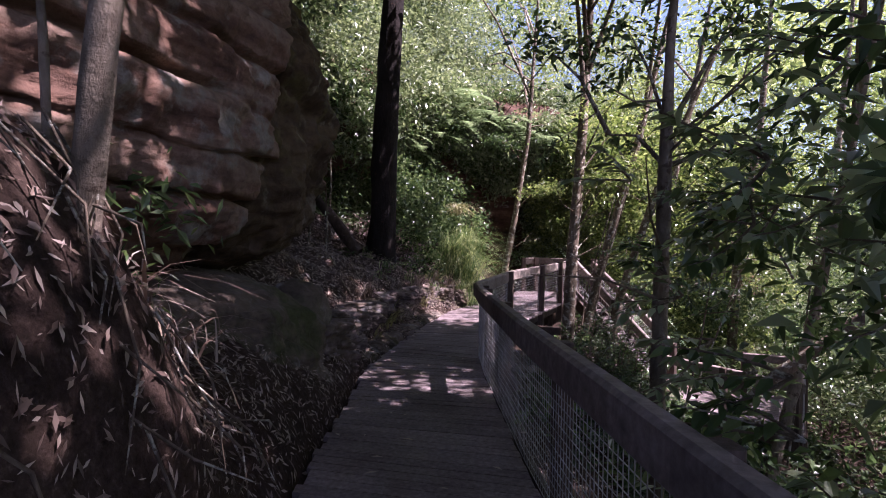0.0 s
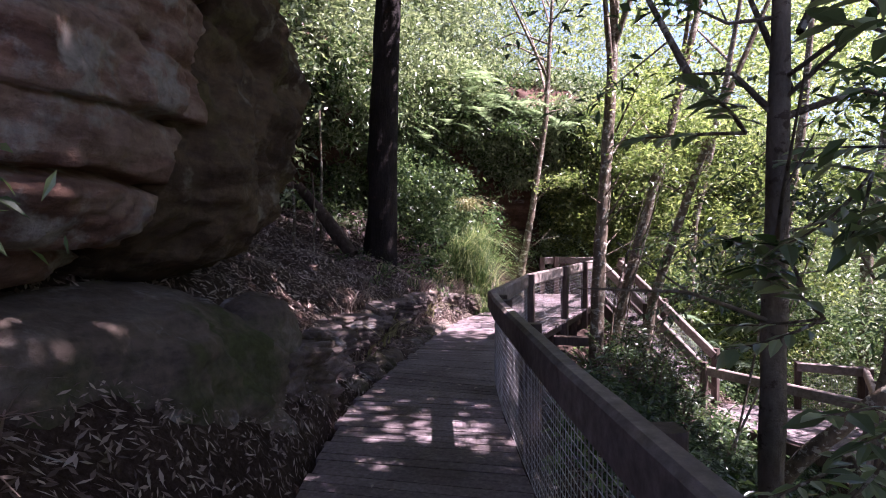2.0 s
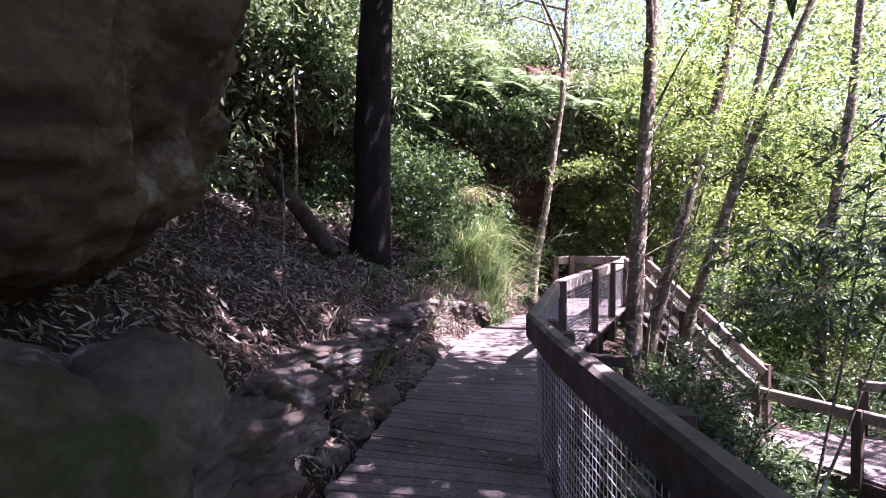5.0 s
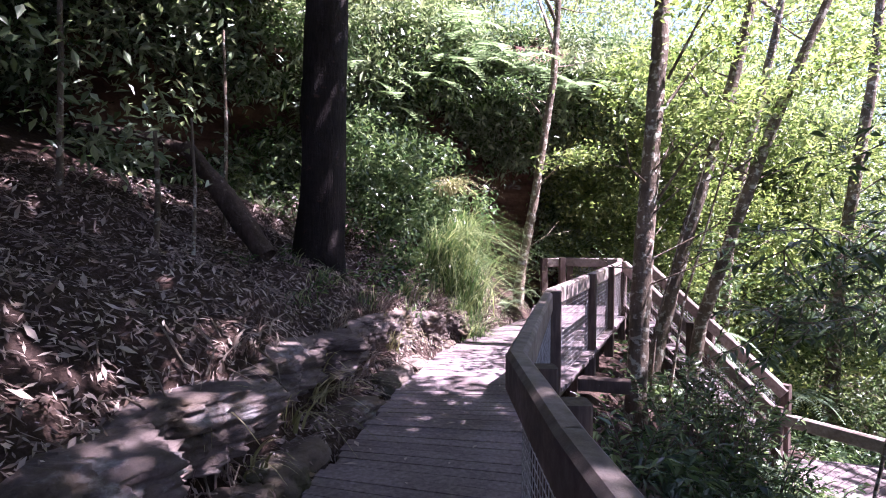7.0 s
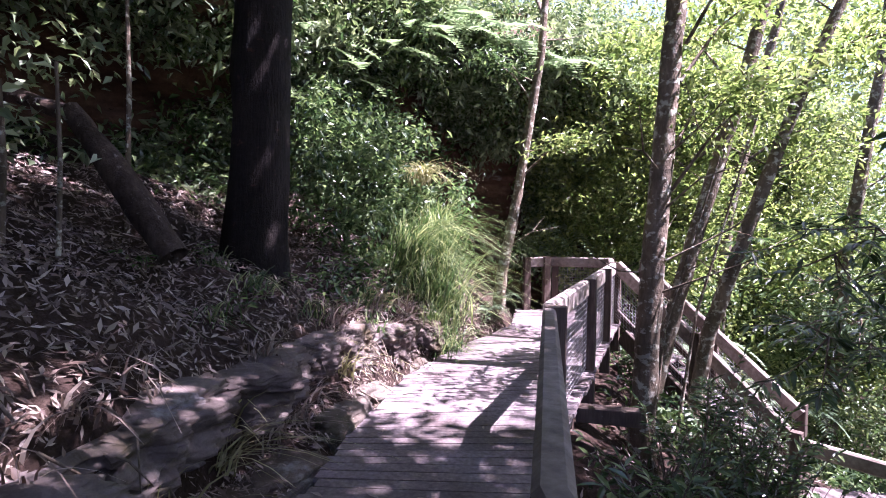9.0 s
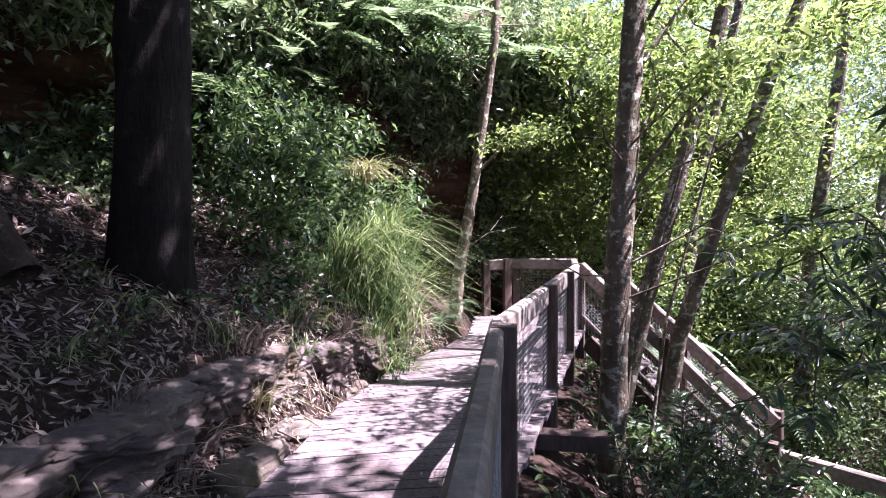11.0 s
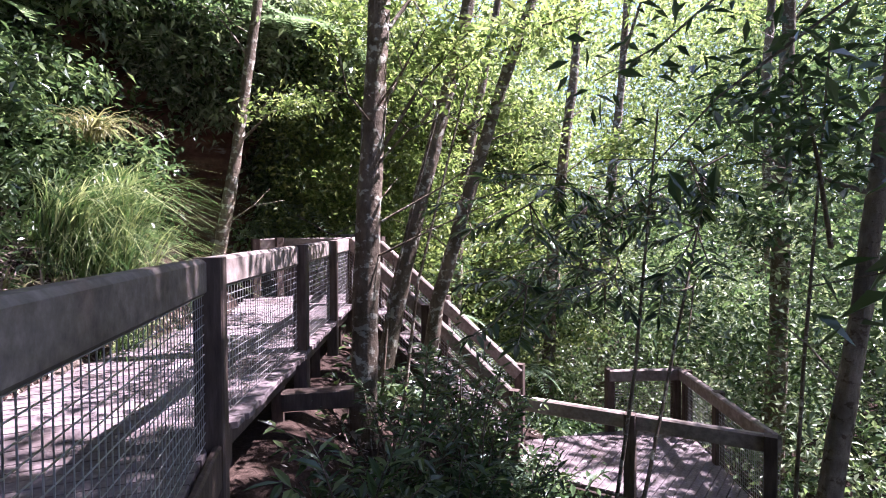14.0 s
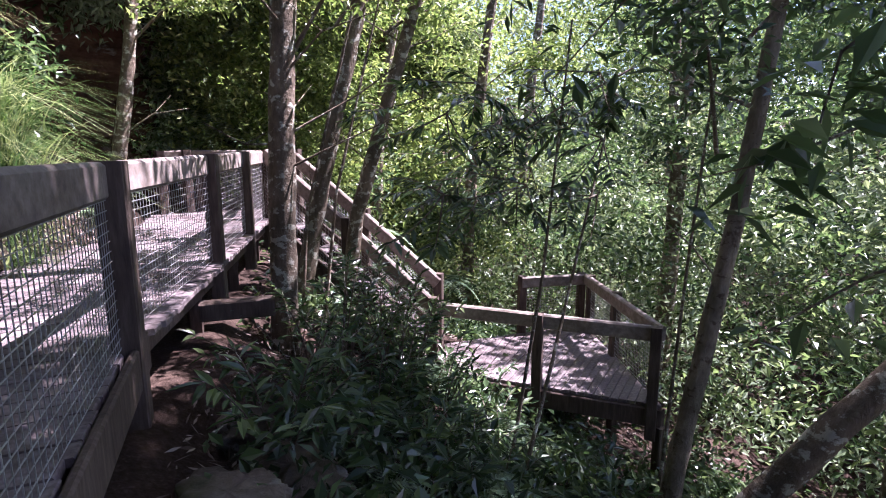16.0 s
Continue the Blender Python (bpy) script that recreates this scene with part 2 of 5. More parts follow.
def leaves(pos, size, rng, droop=0.3, slim=0.42):
    """Folded pointed leaves at the given places: verts, triangles."""
    n = len(pos)
    d = rng.normal(size=(n, 3))
    d[:, 2] = d[:, 2] * 0.55 - droop
    d /= np.linalg.norm(d, axis=1, keepdims=True)
    up = rng.normal(size=(n, 3)) * 0.55 + np.array([0, 0, 1.0])
    s = np.cross(d, up)
    s /= np.linalg.norm(s, axis=1, keepdims=True) + 1e-9
    u = np.cross(s, d)
    ln = size * rng.uniform(0.6, 1.35, n)[:, None]
    w = ln * slim * 0.5 * rng.uniform(0.8, 1.2, n)[:, None]
    mid = pos + d * ln * 0.45
    v = np.stack([pos, mid + s * w + u * w * 0.35, pos + d * ln - np.array([0, 0, 0.12]) * ln, mid - s * w + u * w * 0.35], 1).reshape(-1, 3)
    b = np.arange(n)[:, None] * 4
    f = np.concatenate([b + np.array([[0, 1, 2]]), b + np.array([[0, 2, 3]])], 1).reshape(-1, 3)
    return v, f


def clumps(centres, radius, per, rng, flat=0.6):
    """Places round clump centres: denser inside, a ragged outline."""
    c = np.repeat(np.asarray(centres, float), per, 0)
    r = np.repeat(np.broadcast_to(np.asarray(radius, float), len(centres)), per)
    o = rng.normal(size=(len(c), 3)) * 0.5
    o[:, 2] *= flat
    return c + o * r[:, None]


def foliage(name, pos, size, material, parent, rng, droop=0.3, slim=0.42, label=""):
    v, f = leaves(pos, size, rng, droop, slim)
    return raw(name, v, f, material, parent, label)


# ---- plan ----
RIGHT = [(2.9, -4.0), (1.69, 0.0), (1.09, 2.0), (0.46, 4.1), (-0.2, 6.5), (-0.42, 7.45), (-0.34, 10.56), (0.12, 12.5), (0.5, 14.1), (0.85, 15.55)]
LEFT = [(1.35, -4.0), (0.15, 0.0), (-0.42, 2.0), (-1.0, 4.1), (-1.55, 6.3), (-1.66, 7.6), (-1.8, 10.2), (-1.75, 11.8), (-1.45, 13.1), (-0.75, 15.0)]


def along(line, y):
    ys, xs = [p[1] for p in line], [p[0] for p in line]
    return np.interp(y, ys, xs)


def cliff_line(s):
    """The foot of the cliff, s from 0 (west) to 1 (north-east)."""
    k = np.linspace(0, 1, 7)
    return np.interp(s, k, [-8.5, -6.3, -4.3, -2.4, 0.2, 3.4, 9.0]), np.interp(s, k, [5.5, 11.0, 14.6, 17.0, 18.9, 21.6, 27.0])


def ground_z(x, y):
    x, y = np.asarray(x, float), np.asarray(y, float)
    yl = np.clip(y, -4, 15.5)
    u = along(LEFT, yl) - x
    v = x - along(RIGHT, yl)
    left = np.interp(u, [0, 0.12, 0.4, 0.9, 1.45, 2.05, 4, 8, 20, 60, 200], [-0.22, 0.06, 0.4, 0.8, 1.18, 1.44, 2.4, 4.6, 9, 22, 40])
    step = np.interp(u, [0, 0.1, 0.42, 0.58, 0.9, 1.45, 2.05, 4, 8, 20, 60, 200], [-0.22, 0.0, 0.1, 0.62, 0.84, 1.18, 1.44, 2.4, 4.6, 9, 22, 40])
    ledge = np.clip((y - 6.6) / 0.6, 0, 1) * np.clip((11.6 - y) / 0.8, 0, 1)
    left = left * (1 - ledge) + step * ledge
    early = np.clip((2.9 - y) / 0.8, 0, 1)
    left = left + early * np.interp(u, [0, 0.1, 0.3, 0.6, 1.2, 2.5], [0, 0.5, 0.95, 1.2, 1.05, 0.5])
    right = np.interp(v, [0, 0.4, 0.9, 2, 3.5, 6, 10, 16, 26, 45, 90, 250], [-0.6, -0.75, -1.0, -1.7, -2.6, -3.7, -4.8, -5.0, -3.0, 2, 7, 14])
    under = -0.22 - 0.38 * np.clip(-u / 1.4, 0, 1)
    z = np.where(u > 0, left, np.where(v > 0, right, under))
    # the hill behind the cliff
    cx = np.interp(y, [5.5, 11.0, 14.6, 17.0, 18.9, 21.6, 27.0], [-8.5, -6.3, -4.3, -2.4, 0.2, 3.4, 9.0])
    back = (cx - x) * 0.72 - 0.9
    hill = np.interp(back, [0, 0.5, 2, 10, 60, 250], [0.0, 4.6, 6.6, 10.5, 30, 60])
    z = np.where((back > 0) & (y > 5.5), np.maximum(z, hill), z)
    far = np.clip((y - 17.5) / 3, 0, 1) * np.clip((3.0 - x) / 3.0, 0, 1)
    z = z + far * np.maximum(0.0, 0.9 - z) * 0.8
    n = 0.09 * np.sin(2.3 * x + 1.3 * y) * np.sin(1.7 * y - 0.9 * x) + 0.05 * np.sin(5.1 * x - 3.7 * y)
    edge = np.clip(np.maximum(u, v) / 0.5, 0, 1)
    return z + n * edge


def gz(x, y):
    return float(ground_z(x, y))


# ---- ground ----
def axis_steps(lo, hi, fine_lo, fine_hi, step):
    a = list(np.arange(fine_lo, fine_hi, step))
    g, p = step, fine_hi
    while p < hi:
        a.append(p)
        g *= 1.16
        p += g
    a.append(hi)
    g, p, low = step, fine_lo, []
    while p > lo:
        g *= 1.16
        p -= g
        low.append(max(p, lo))
    return np.array(sorted(set(low)) + a)


def build_ground():
    xs, ys = axis_steps(-240, 240, -6, 9, 0.11), axis_steps(-240, 260, -2, 21, 0.11)
    X, Y = np.meshgrid(xs, ys)
    Z = ground_z(X, Y)
    rough = np.array([noise.fractal(Vector((a * 1.9, b * 1.9, 0.3)), 0.9, 2.1, 4) for a, b in zip(X.ravel(), Y.ravel())]).reshape(X.shape)
    yl = np.clip(Y, -4, 15.5)
    out = np.clip(np.maximum(along(LEFT, yl) - X, X - along(RIGHT, yl)) / 0.35, 0, 1)
    Z = Z + rough * 0.085 * out
    n = len(xs)
    v = np.stack([X, Y, Z], -1).reshape(-1, 3)
    i = (np.arange(len(ys) - 1)[:, None] * n + np.arange(n - 1)).ravel()
    f = np.stack([i, i + 1, i + n + 1, i + n], 1)
    return tagged(raw("ground", v, f, SOIL, None, "", True), "sloping forest floor covered in brown leaf litter", "ground", kind="structure")


build_ground()


# ---- cliff and boulders ----
def cliff_point(s, h, off=0.0):
    """A place on the cliff: s along it, h from its foot (0) to its top (1)."""
    x, y = cliff_line(s)
    x2, y2 = cliff_line(min(1, s + 0.01))
    x1, y1 = cliff_line(max(0, s - 0.01))
    d = Vector((x2 - x1, y2 - y1, 0)).normalized()
    out = Vector((d.y, -d.x, 0))
    z = -0.5 + h * 7.3
    lean = 1.15 * math.exp(-((h - 0.72) / 0.17) ** 2) - 0.55 * math.exp(-((h - 0.4) / 0.16) ** 2) + 1.4 * max(0, 0.25 - h) - 7.8 * max(0, h - 0.86)
    st = noise.fractal(Vector((s * 5, 0.0, z * 2.6)), 0.8, 2.2, 4) * 0.34
    big = noise.fractal(Vector((x * 0.35, y * 0.35, z * 0.3)), 0.9, 2, 3) * 0.8
    fine = noise.fractal(Vector((x * 1.9, y * 1.9, z * 3.2)), 0.8, 2.1, 5) * 0.16
    return Vector((x, y, z)) + out * (lean + st + big + fine + off)


def build_cliff():
    S, H = 190, 70
    v = [cliff_point(a / S, b / H) for a in range(S + 1) for b in range(H + 1)]
    n = H + 1
    i = (np.arange(S)[:, None] * n + np.arange(H)).ravel()
    f = np.stack([i, i + n, i + n + 1, i + 1], 1)
    return tagged(raw("cliff", [tuple(p) for p in v], f, CLIFF, None, "", True), "dark red-brown overhanging sandstone cliff with ledges", "cliff", kind="structure")


build_cliff()


def rock(name, centre, size, material, label, seed, beds=0.0, cut=0.06, rough=0.18, res=(96, 64), square=0.75, tilt=0.0, fine=0.05, turn=0.0):
    """A rounded block: a superellipsoid broken by noise, with bedding ledges (beds to a metre) that are undercut at their foot."""
    A, B = res
    c, v = Vector(centre), []
    ct, st = math.cos(turn), math.sin(turn)
    for b in range(B + 1):
        u = -1 + 2 * b / B
        zn = math.copysign(abs(u) ** 0.8, u)
        th = math.asin(math.copysign(abs(zn) ** (1 / square), zn))
        for a in range(A):
            k, f = divmod(4 * a / A, 1)
            f = math.atan(math.tan(min(f, 0.9999) * math.pi / 2) ** (1 / square))
            ph = k * math.pi / 2 + f
            sg = lambda w, e: math.copysign(abs(w) ** e, w)
            p = Vector((sg(math.cos(th), square) * sg(math.cos(ph), square), sg(math.cos(th), square) * sg(math.sin(ph), square), zn))
            q = Vector((p.x * size[0], p.y * size[1], p.z * size[2]))
            w = q * (2.2 / max(size)) + Vector((seed * 3.1, seed * 1.7, seed))
            g = 1 + rough * noise.fractal(w * 0.55, 0.9, 2.0, 4) + fine * noise.fractal(w * 2.6, 0.7, 2.1, 6)
            if beds:
                zz = (q.z + tilt * q.y + 0.08 * noise.noise(w * 0.45) + 0.03 * noise.noise(w * 1.9)) * beds + seed
                bed, fr = divmod(zz, 1)
                proud = noise.noise(Vector((bed * 1.37, seed, 0.4))) + 0.5 * noise.noise(w * 0.9 + Vector((0, 0, bed * 2.3)))
                deep = min(1.0, max(0.0, 0.55 + 1.6 * noise.noise(w * 0.7 + Vector((bed, 0, 0)))))
                g += cut * (0.4 * proud - 1.3 * deep * max(0.0, 1 - fr / 0.17) ** 0.7 - 0.35 * max(0.0, (fr - 0.82) / 0.18) ** 2)
            x, y = q.x * g, q.y * g
            v.append((c.x + x * ct - y * st, c.y + x * st + y * ct, c.z + q.z * (1 + (g - 1) * 0.4)))
    i = (np.arange(B)[:, None] * A + np.arange(A)).ravel()
    j = (np.arange(B)[:, None] * A + (np.arange(A) + 1) % A).ravel()
    f = np.stack([i, j, j + A, i + A], 1)
    return tagged(raw(name, v, f, material, None, "", True), label, "rock")


rock("boulder", (-3.5, 3.35, 3.3), (2.0, 1.75, 2.1), ROCK, "huge layered red sandstone boulder overhanging the boardwalk", 1.0, 2.6, 0.072, 0.08, (300, 230), 0.55, 0.0, 0.035)
rock("boulder", (-3.1, 5.15, 2.75), (1.5, 1.55, 1.52), ROCK_SHADED, "rounded brown sandstone boulder leaning against the layered one", 5.0, 1.3, 0.075, 0.17, (220, 140), 0.8, 0.1, 0.05)
rock("boulder", (-3.5, 6.3, 3.3), (1.05, 0.78, 1.5), ROCK_SHADED, "layered brown sandstone outcrop behind the rounded boulder", 9.0, 3.2, 0.055, 0.12, (150, 130), 0.6, 0.05, 0.05)
rock("rock", (-2.95, 4.1, 0.25), (1.5, 1.75, 1.0), ROCK_LOW, "dark mossy sandstone block beneath the boulder", 4.0, 1.2, 0.04, 0.2, (150, 90), 0.7)
rock("rock", (-2.05, 5.6, 0.55), (0.32, 0.4, 0.55), ROCK_LOW, "pale rounded sandstone knob beside the boulder", 7.0, 2.0, 0.06, 0.2, (60, 40))
rng_bank = random.Random(15)
for k, (y, back, z, a, b, c) in enumerate([(5.9, 0.6, 0.3, 0.42, 0.5, 0.34), (6.7, 0.66, 0.36, 0.42, 0.5, 0.26), (7.6, 0.72, 0.45, 0.42, 0.62, 0.21), (8.7, 0.76, 0.47, 0.42, 0.7, 0.2), (9.8, 0.74, 0.46, 0.4, 0.6, 0.19), (10.7, 0.7, 0.44, 0.36, 0.45, 0.2), (11.5, 0.55, 0.34, 0.28, 0.42, 0.24), (12.3, 0.4, 0.26, 0.25, 0.4, 0.24), (13.0, 0.35, 0.2, 0.22, 0.34, 0.22)]):
    rock("rock", (float(along(LEFT, y)) - back, y, z), (a, b, c), STONE, "flat-topped sandstone ledge jutting from the leafy bank", 11.0 + k, 6.5, 0.13, 0.3, (110, 70), 0.5, rng_bank.uniform(-0.1, 0.1), 0.16, rng_bank.uniform(-0.2, 0.2))
for k, y in enumerate((6.7, 7.6, 8.2, 9.3, 10.4, 11.2, 12.5, 13.3)):
    rock("rock", (float(along(LEFT, y)) - 0.22 - rng_bank.uniform(0, 0.1), y, -0.06), (rng_bank.uniform(0.15, 0.22), rng_bank.uniform(0.28, 0.46), rng_bank.uniform(0.13, 0.2)), ROCK_LOW, "greyish sandstone lump set in the bank beside the boardwalk", 31.0 + k, 6.0, 0.1, 0.4, (60, 40), 0.6, 0.0, 0.14, rng_bank.uniform(-0.4, 0.4))


# ---- boardwalk ----
RAIL_H = 1.0


def deck_height(y):
    return float(np.interp(y, [10.5, 15.5, 18], [0.0, 0.1, 0.1]))


def build_deck():
    deck = empty("boardwalk_deck", "weathered grey-brown timber boardwalk with cross planks", "boardwalk", kind="structure")
    rng = random.Random(5)
    R = RIGHT + [(0.95, 16.9)]
    L = LEFT + [(-0.75, 16.9)]
    for k in range(len(R) - 1):
        ra, rb, la, lb = (Vector((*p, 0)) for p in (R[k], R[k + 1], L[k], L[k + 1]))
        n = max(1, round(((rb - ra).length + (lb - la).length) / 2 / 0.118))
        for j in range(n):
            f0, f1 = j / n, (j + 1) / n
            out = (ra - la).normalized() * ((0.15 if k >= 6 else 0.04) + rng.uniform(-0.015, 0.015))
            inn = (ra - la).normalized() * rng.uniform(-0.05, 0.02)
            g = 0.005 / (rb - ra).length
            cs = [la.lerp(lb, f0 + g) + inn, ra.lerp(rb, f0 + g) + out, ra.lerp(rb, f1 - g) + out, la.lerp(lb, f1 - g) + inn]
            bm = bmesh.new()
            dz = rng.uniform(-0.003, 0.003)
            top = []
            low = []
            mid = sum(cs, Vector()) / 4
            for c in cs:
                h = deck_height(c.y)
                e = (mid - c).normalized() * 0.006
                top.append(bm.verts.new((c.x + e.x, c.y + e.y, h + dz)))
                low.append(bm.verts.new((c.x, c.y, h + dz - 0.007)))
            base = [bm.verts.new((c.x, c.y, deck_height(c.y) - 0.04)) for c in cs]
            bm.faces.new(top)
            for q in range(4):
                bm.faces.new((low[q], low[(q + 1) % 4], top[(q + 1) % 4], top[q]))
                bm.faces.new((base[q], base[(q + 1) % 4], low[(q + 1) % 4], low[q]))
            bm.faces.new(base[::-1])
            bmesh.ops.recalc_face_normals(bm, faces=bm.faces)
            part("plank", bm, DECK, deck)
    for line, off in ((R, -0.02), (L, 0.14)):
        for a, b in zip(line[:-1], line[1:]):
            za, zb = deck_height(a[1]), deck_height(b[1])
            timber("bearer", (a[0] + off, a[1], za - 0.135), (b[0] + off, b[1], zb - 0.135), 0.07, 0.18, POST, deck)
    for a, b in zip(R[:6], R[1:7]):
        n = Vector((b[1] - a[1], a[0] - b[0], 0)).normalized() * 0.085
        timber("fascia", (a[0] + n.x, a[1] + n.y, -0.11), (b[0] + n.x, b[1] + n.y, -0.11), 0.045, 0.24, POST, deck)
    timber("bearer", (0.0, 12.0, -0.3), (0.62, 11.95, -0.3), 0.16, 0.16, POST, deck)
    for y in (1.0, 3.0, 5.0, 7.0, 9.0, 10.6, 12.4, 14.0, 15.5):
        x = float(along(RIGHT, y)) - 0.15
        g = gz(x, y) - 0.2
        timber("stump", (x, y, g), (x, y, deck_height(y) - 0.22), 0.12, 0.12, POST, deck, up=Vector((0, 1, 0)))
    return deck


build_deck()


def wire_panel(a, b, z0a, z1a, z0b, z1b, parent, pitch=0.05, thick=0.0035, t0=0.0):
    """Welded square mesh between two uprights, in the upright plane through a and b."""
    a, b = Vector((a[0], a[1], 0)), Vector((b[0], b[1], 0))
    d = b - a
    nx = max(2, int(d.length / pitch))
    side = Vector((d.y, -d.x, 0)).normalized() * thick / 2
    fw = d.normalized() * thick / 2
    verts, faces = [], []

    def strip(p, q, u, w):
        k = len(verts)
        for c in (p, q):
            verts.extend([c - u - w, c + u - w, c + u + w, c - u + w])
        for j in range(4):
            faces.append((k + j, k + (j + 1) % 4, k + 4 + (j + 1) % 4, k + 4 + j))

    for j in range(nx + 1):
        f = j / nx
        p = a + d * f
        strip(Vector((p.x, p.y, z0a * (1 - f) + z0b * f)), Vector((p.x, p.y, z1a * (1 - f) + z1b * f)), side, fw)
    nz = max(2, int((z1a - z0a) / pitch))
    for j in range(nz + 1):
        f = j / nz
        strip(Vector((a.x, a.y, z0a + (z1a - z0a) * f)), Vector((b.x, b.y, z0b + (z1b - z0b) * f)), side, Vector((0, 0, thick / 2)))
    return raw("wire_mesh", [tuple(p) for p in verts], faces, WIRE, parent, "galvanised square wire mesh")


def railing(pts, posts, label, low=-0.45, beam=(0.095, 0.19), out=1, group="boardwalk railing", mesh=True, post_size=0.13, off=0.05, drop=-0.006, lower=False):
    """pts: rail-top points (x, y, z) along the centre line. posts: fractions by index. The posts stand outside."""
    r = empty("railing", label, "railing", group, "", (pts[0][0], pts[0][1], pts[0][2] - RAIL_H))
    for a, b in zip(pts[:-1], pts[1:]):
        a, b = Vector(a), Vector(b)
        d = (b - a).normalized()
        timber("top_rail", a - d * 0.004 - Vector((0, 0, beam[1] / 2)), b + d * 0.004 - Vector((0, 0, beam[1] / 2)), beam[0], beam[1], RAIL, r, "weathered grey-brown top rail", 0.02)
    for s in posts:
        k = min(int(s), len(pts) - 2)
        f = s - k
        p = Vector(pts[k]).lerp(Vector(pts[k + 1]), f)
        d = (Vector(pts[k + 1]) - Vector(pts[k]))
        d.z = 0
        d.normalize()
        n = Vector((d.y, -d.x, 0)) * out
        q = p + n * off
        timber("post", (q.x, q.y, p.z + low - RAIL_H), (q.x, q.y, p.z - drop), post_size, post_size, POST, r, "dark upright timber post", 0.01, up=n)
    if lower:
        for a, b in zip(pts[:-1], pts[1:]):
            down = Vector((0, 0, RAIL_H - 0.16))
            timber("bottom_rail", Vector(a) - down, Vector(b) - down, 0.05, 0.1, POST, r, "dark timber bottom rail", 0.01)
    if mesh:
        for a, b in zip(pts[:-1], pts[1:]):
            n = Vector((b[1] - a[1], -(b[0] - a[0]), 0)).normalized() * out * 0.03
            h = RAIL_H - 0.03
            wire_panel((a[0] + n.x, a[1] + n.y), (b[0] + n.x, b[1] + n.y), a[2] - h, a[2] - beam[1], b[2] - h, b[2] - beam[1], r)
    return r


def rt(p, dz=RAIL_H):
    return (p[0], p[1], deck_height(p[1]) + dz)


railing([rt(p) for p in RIGHT[1:6]], [0.1, 1.0, 1.7, 2.55, 3.35, 3.85], "weathered timber railing with wire mesh along the boardwalk", post_size=0.1, off=0.095, drop=0.035)
railing([rt(p) for p in RIGHT[5:7]], [0.91], "weathered timber railing with wire mesh at the bend of the boardwalk", post_size=0.15)
railing([rt(p) for p in RIGHT[6:10]], [1.0, 2.0, 3.0], "sunlit timber railing with wire mesh at the end of the boardwalk", -0.45)
railing([(0.85, 15.75, 1.1), (1.0, 17.0, 1.12), (-0.15, 17.05, 1.12)], [1.0, 1.9], "dark timber rail closing the end of the boardwalk", mesh=True)
railing([(-0.2, 16.95, 1.12), (-0.62, 16.8, 1.1)], [0.05, 0.95], "short pale timber rail at the far corner of the boardwalk", out=-1, mesh=False)


# ---- stairs and landing ----
LAND_Z = -2.04


def build_stairs():
    st = empty("stairs", "timber stairs going down from the boardwalk to a landing", "stairs")
    a, b = Vector((1.0, 15.5, 0.1)), Vector((3.0, 13.95, LAND_Z))
    wide = Vector((0.42, 0.63, 0))
    n = 12
    for j in range(1, n):
        p = a.lerp(b, j / n)
        bm = bmesh.new()
        beam_bm(bm, p + wide * 0.04, p + wide * 0.98, 0.25, 0.045, 0.008)
        bmesh.ops.recalc_face_normals(bm, faces=bm.faces)
        part("tread", bm, DECK, st)
    for o in (0.0, 1.0):
        timber("stringer", a + wide * o - Vector((0, 0, 0.2)), b + wide * o - Vector((0, 0, 0.12)), 0.06, 0.26, POST, st)
    return st


build_stairs()
railing([(0.9, 15.5, 1.14), (1.94, 14.71, 0.06), (2.97, 13.92, -1.04)], [1.0, 2.0], "sloping timber stair railing with wire mesh beside a mossy trunk", lower=True, drop=-0.08)
railing([(1.4, 16.1, 1.1), (2.34, 15.32, 0.14), (3.28, 14.55, -0.84)], [0.02, 1.0, 2.0], "far timber stair railing with wire mesh and bottom rail", out=-1, lower=True, drop=-0.05)


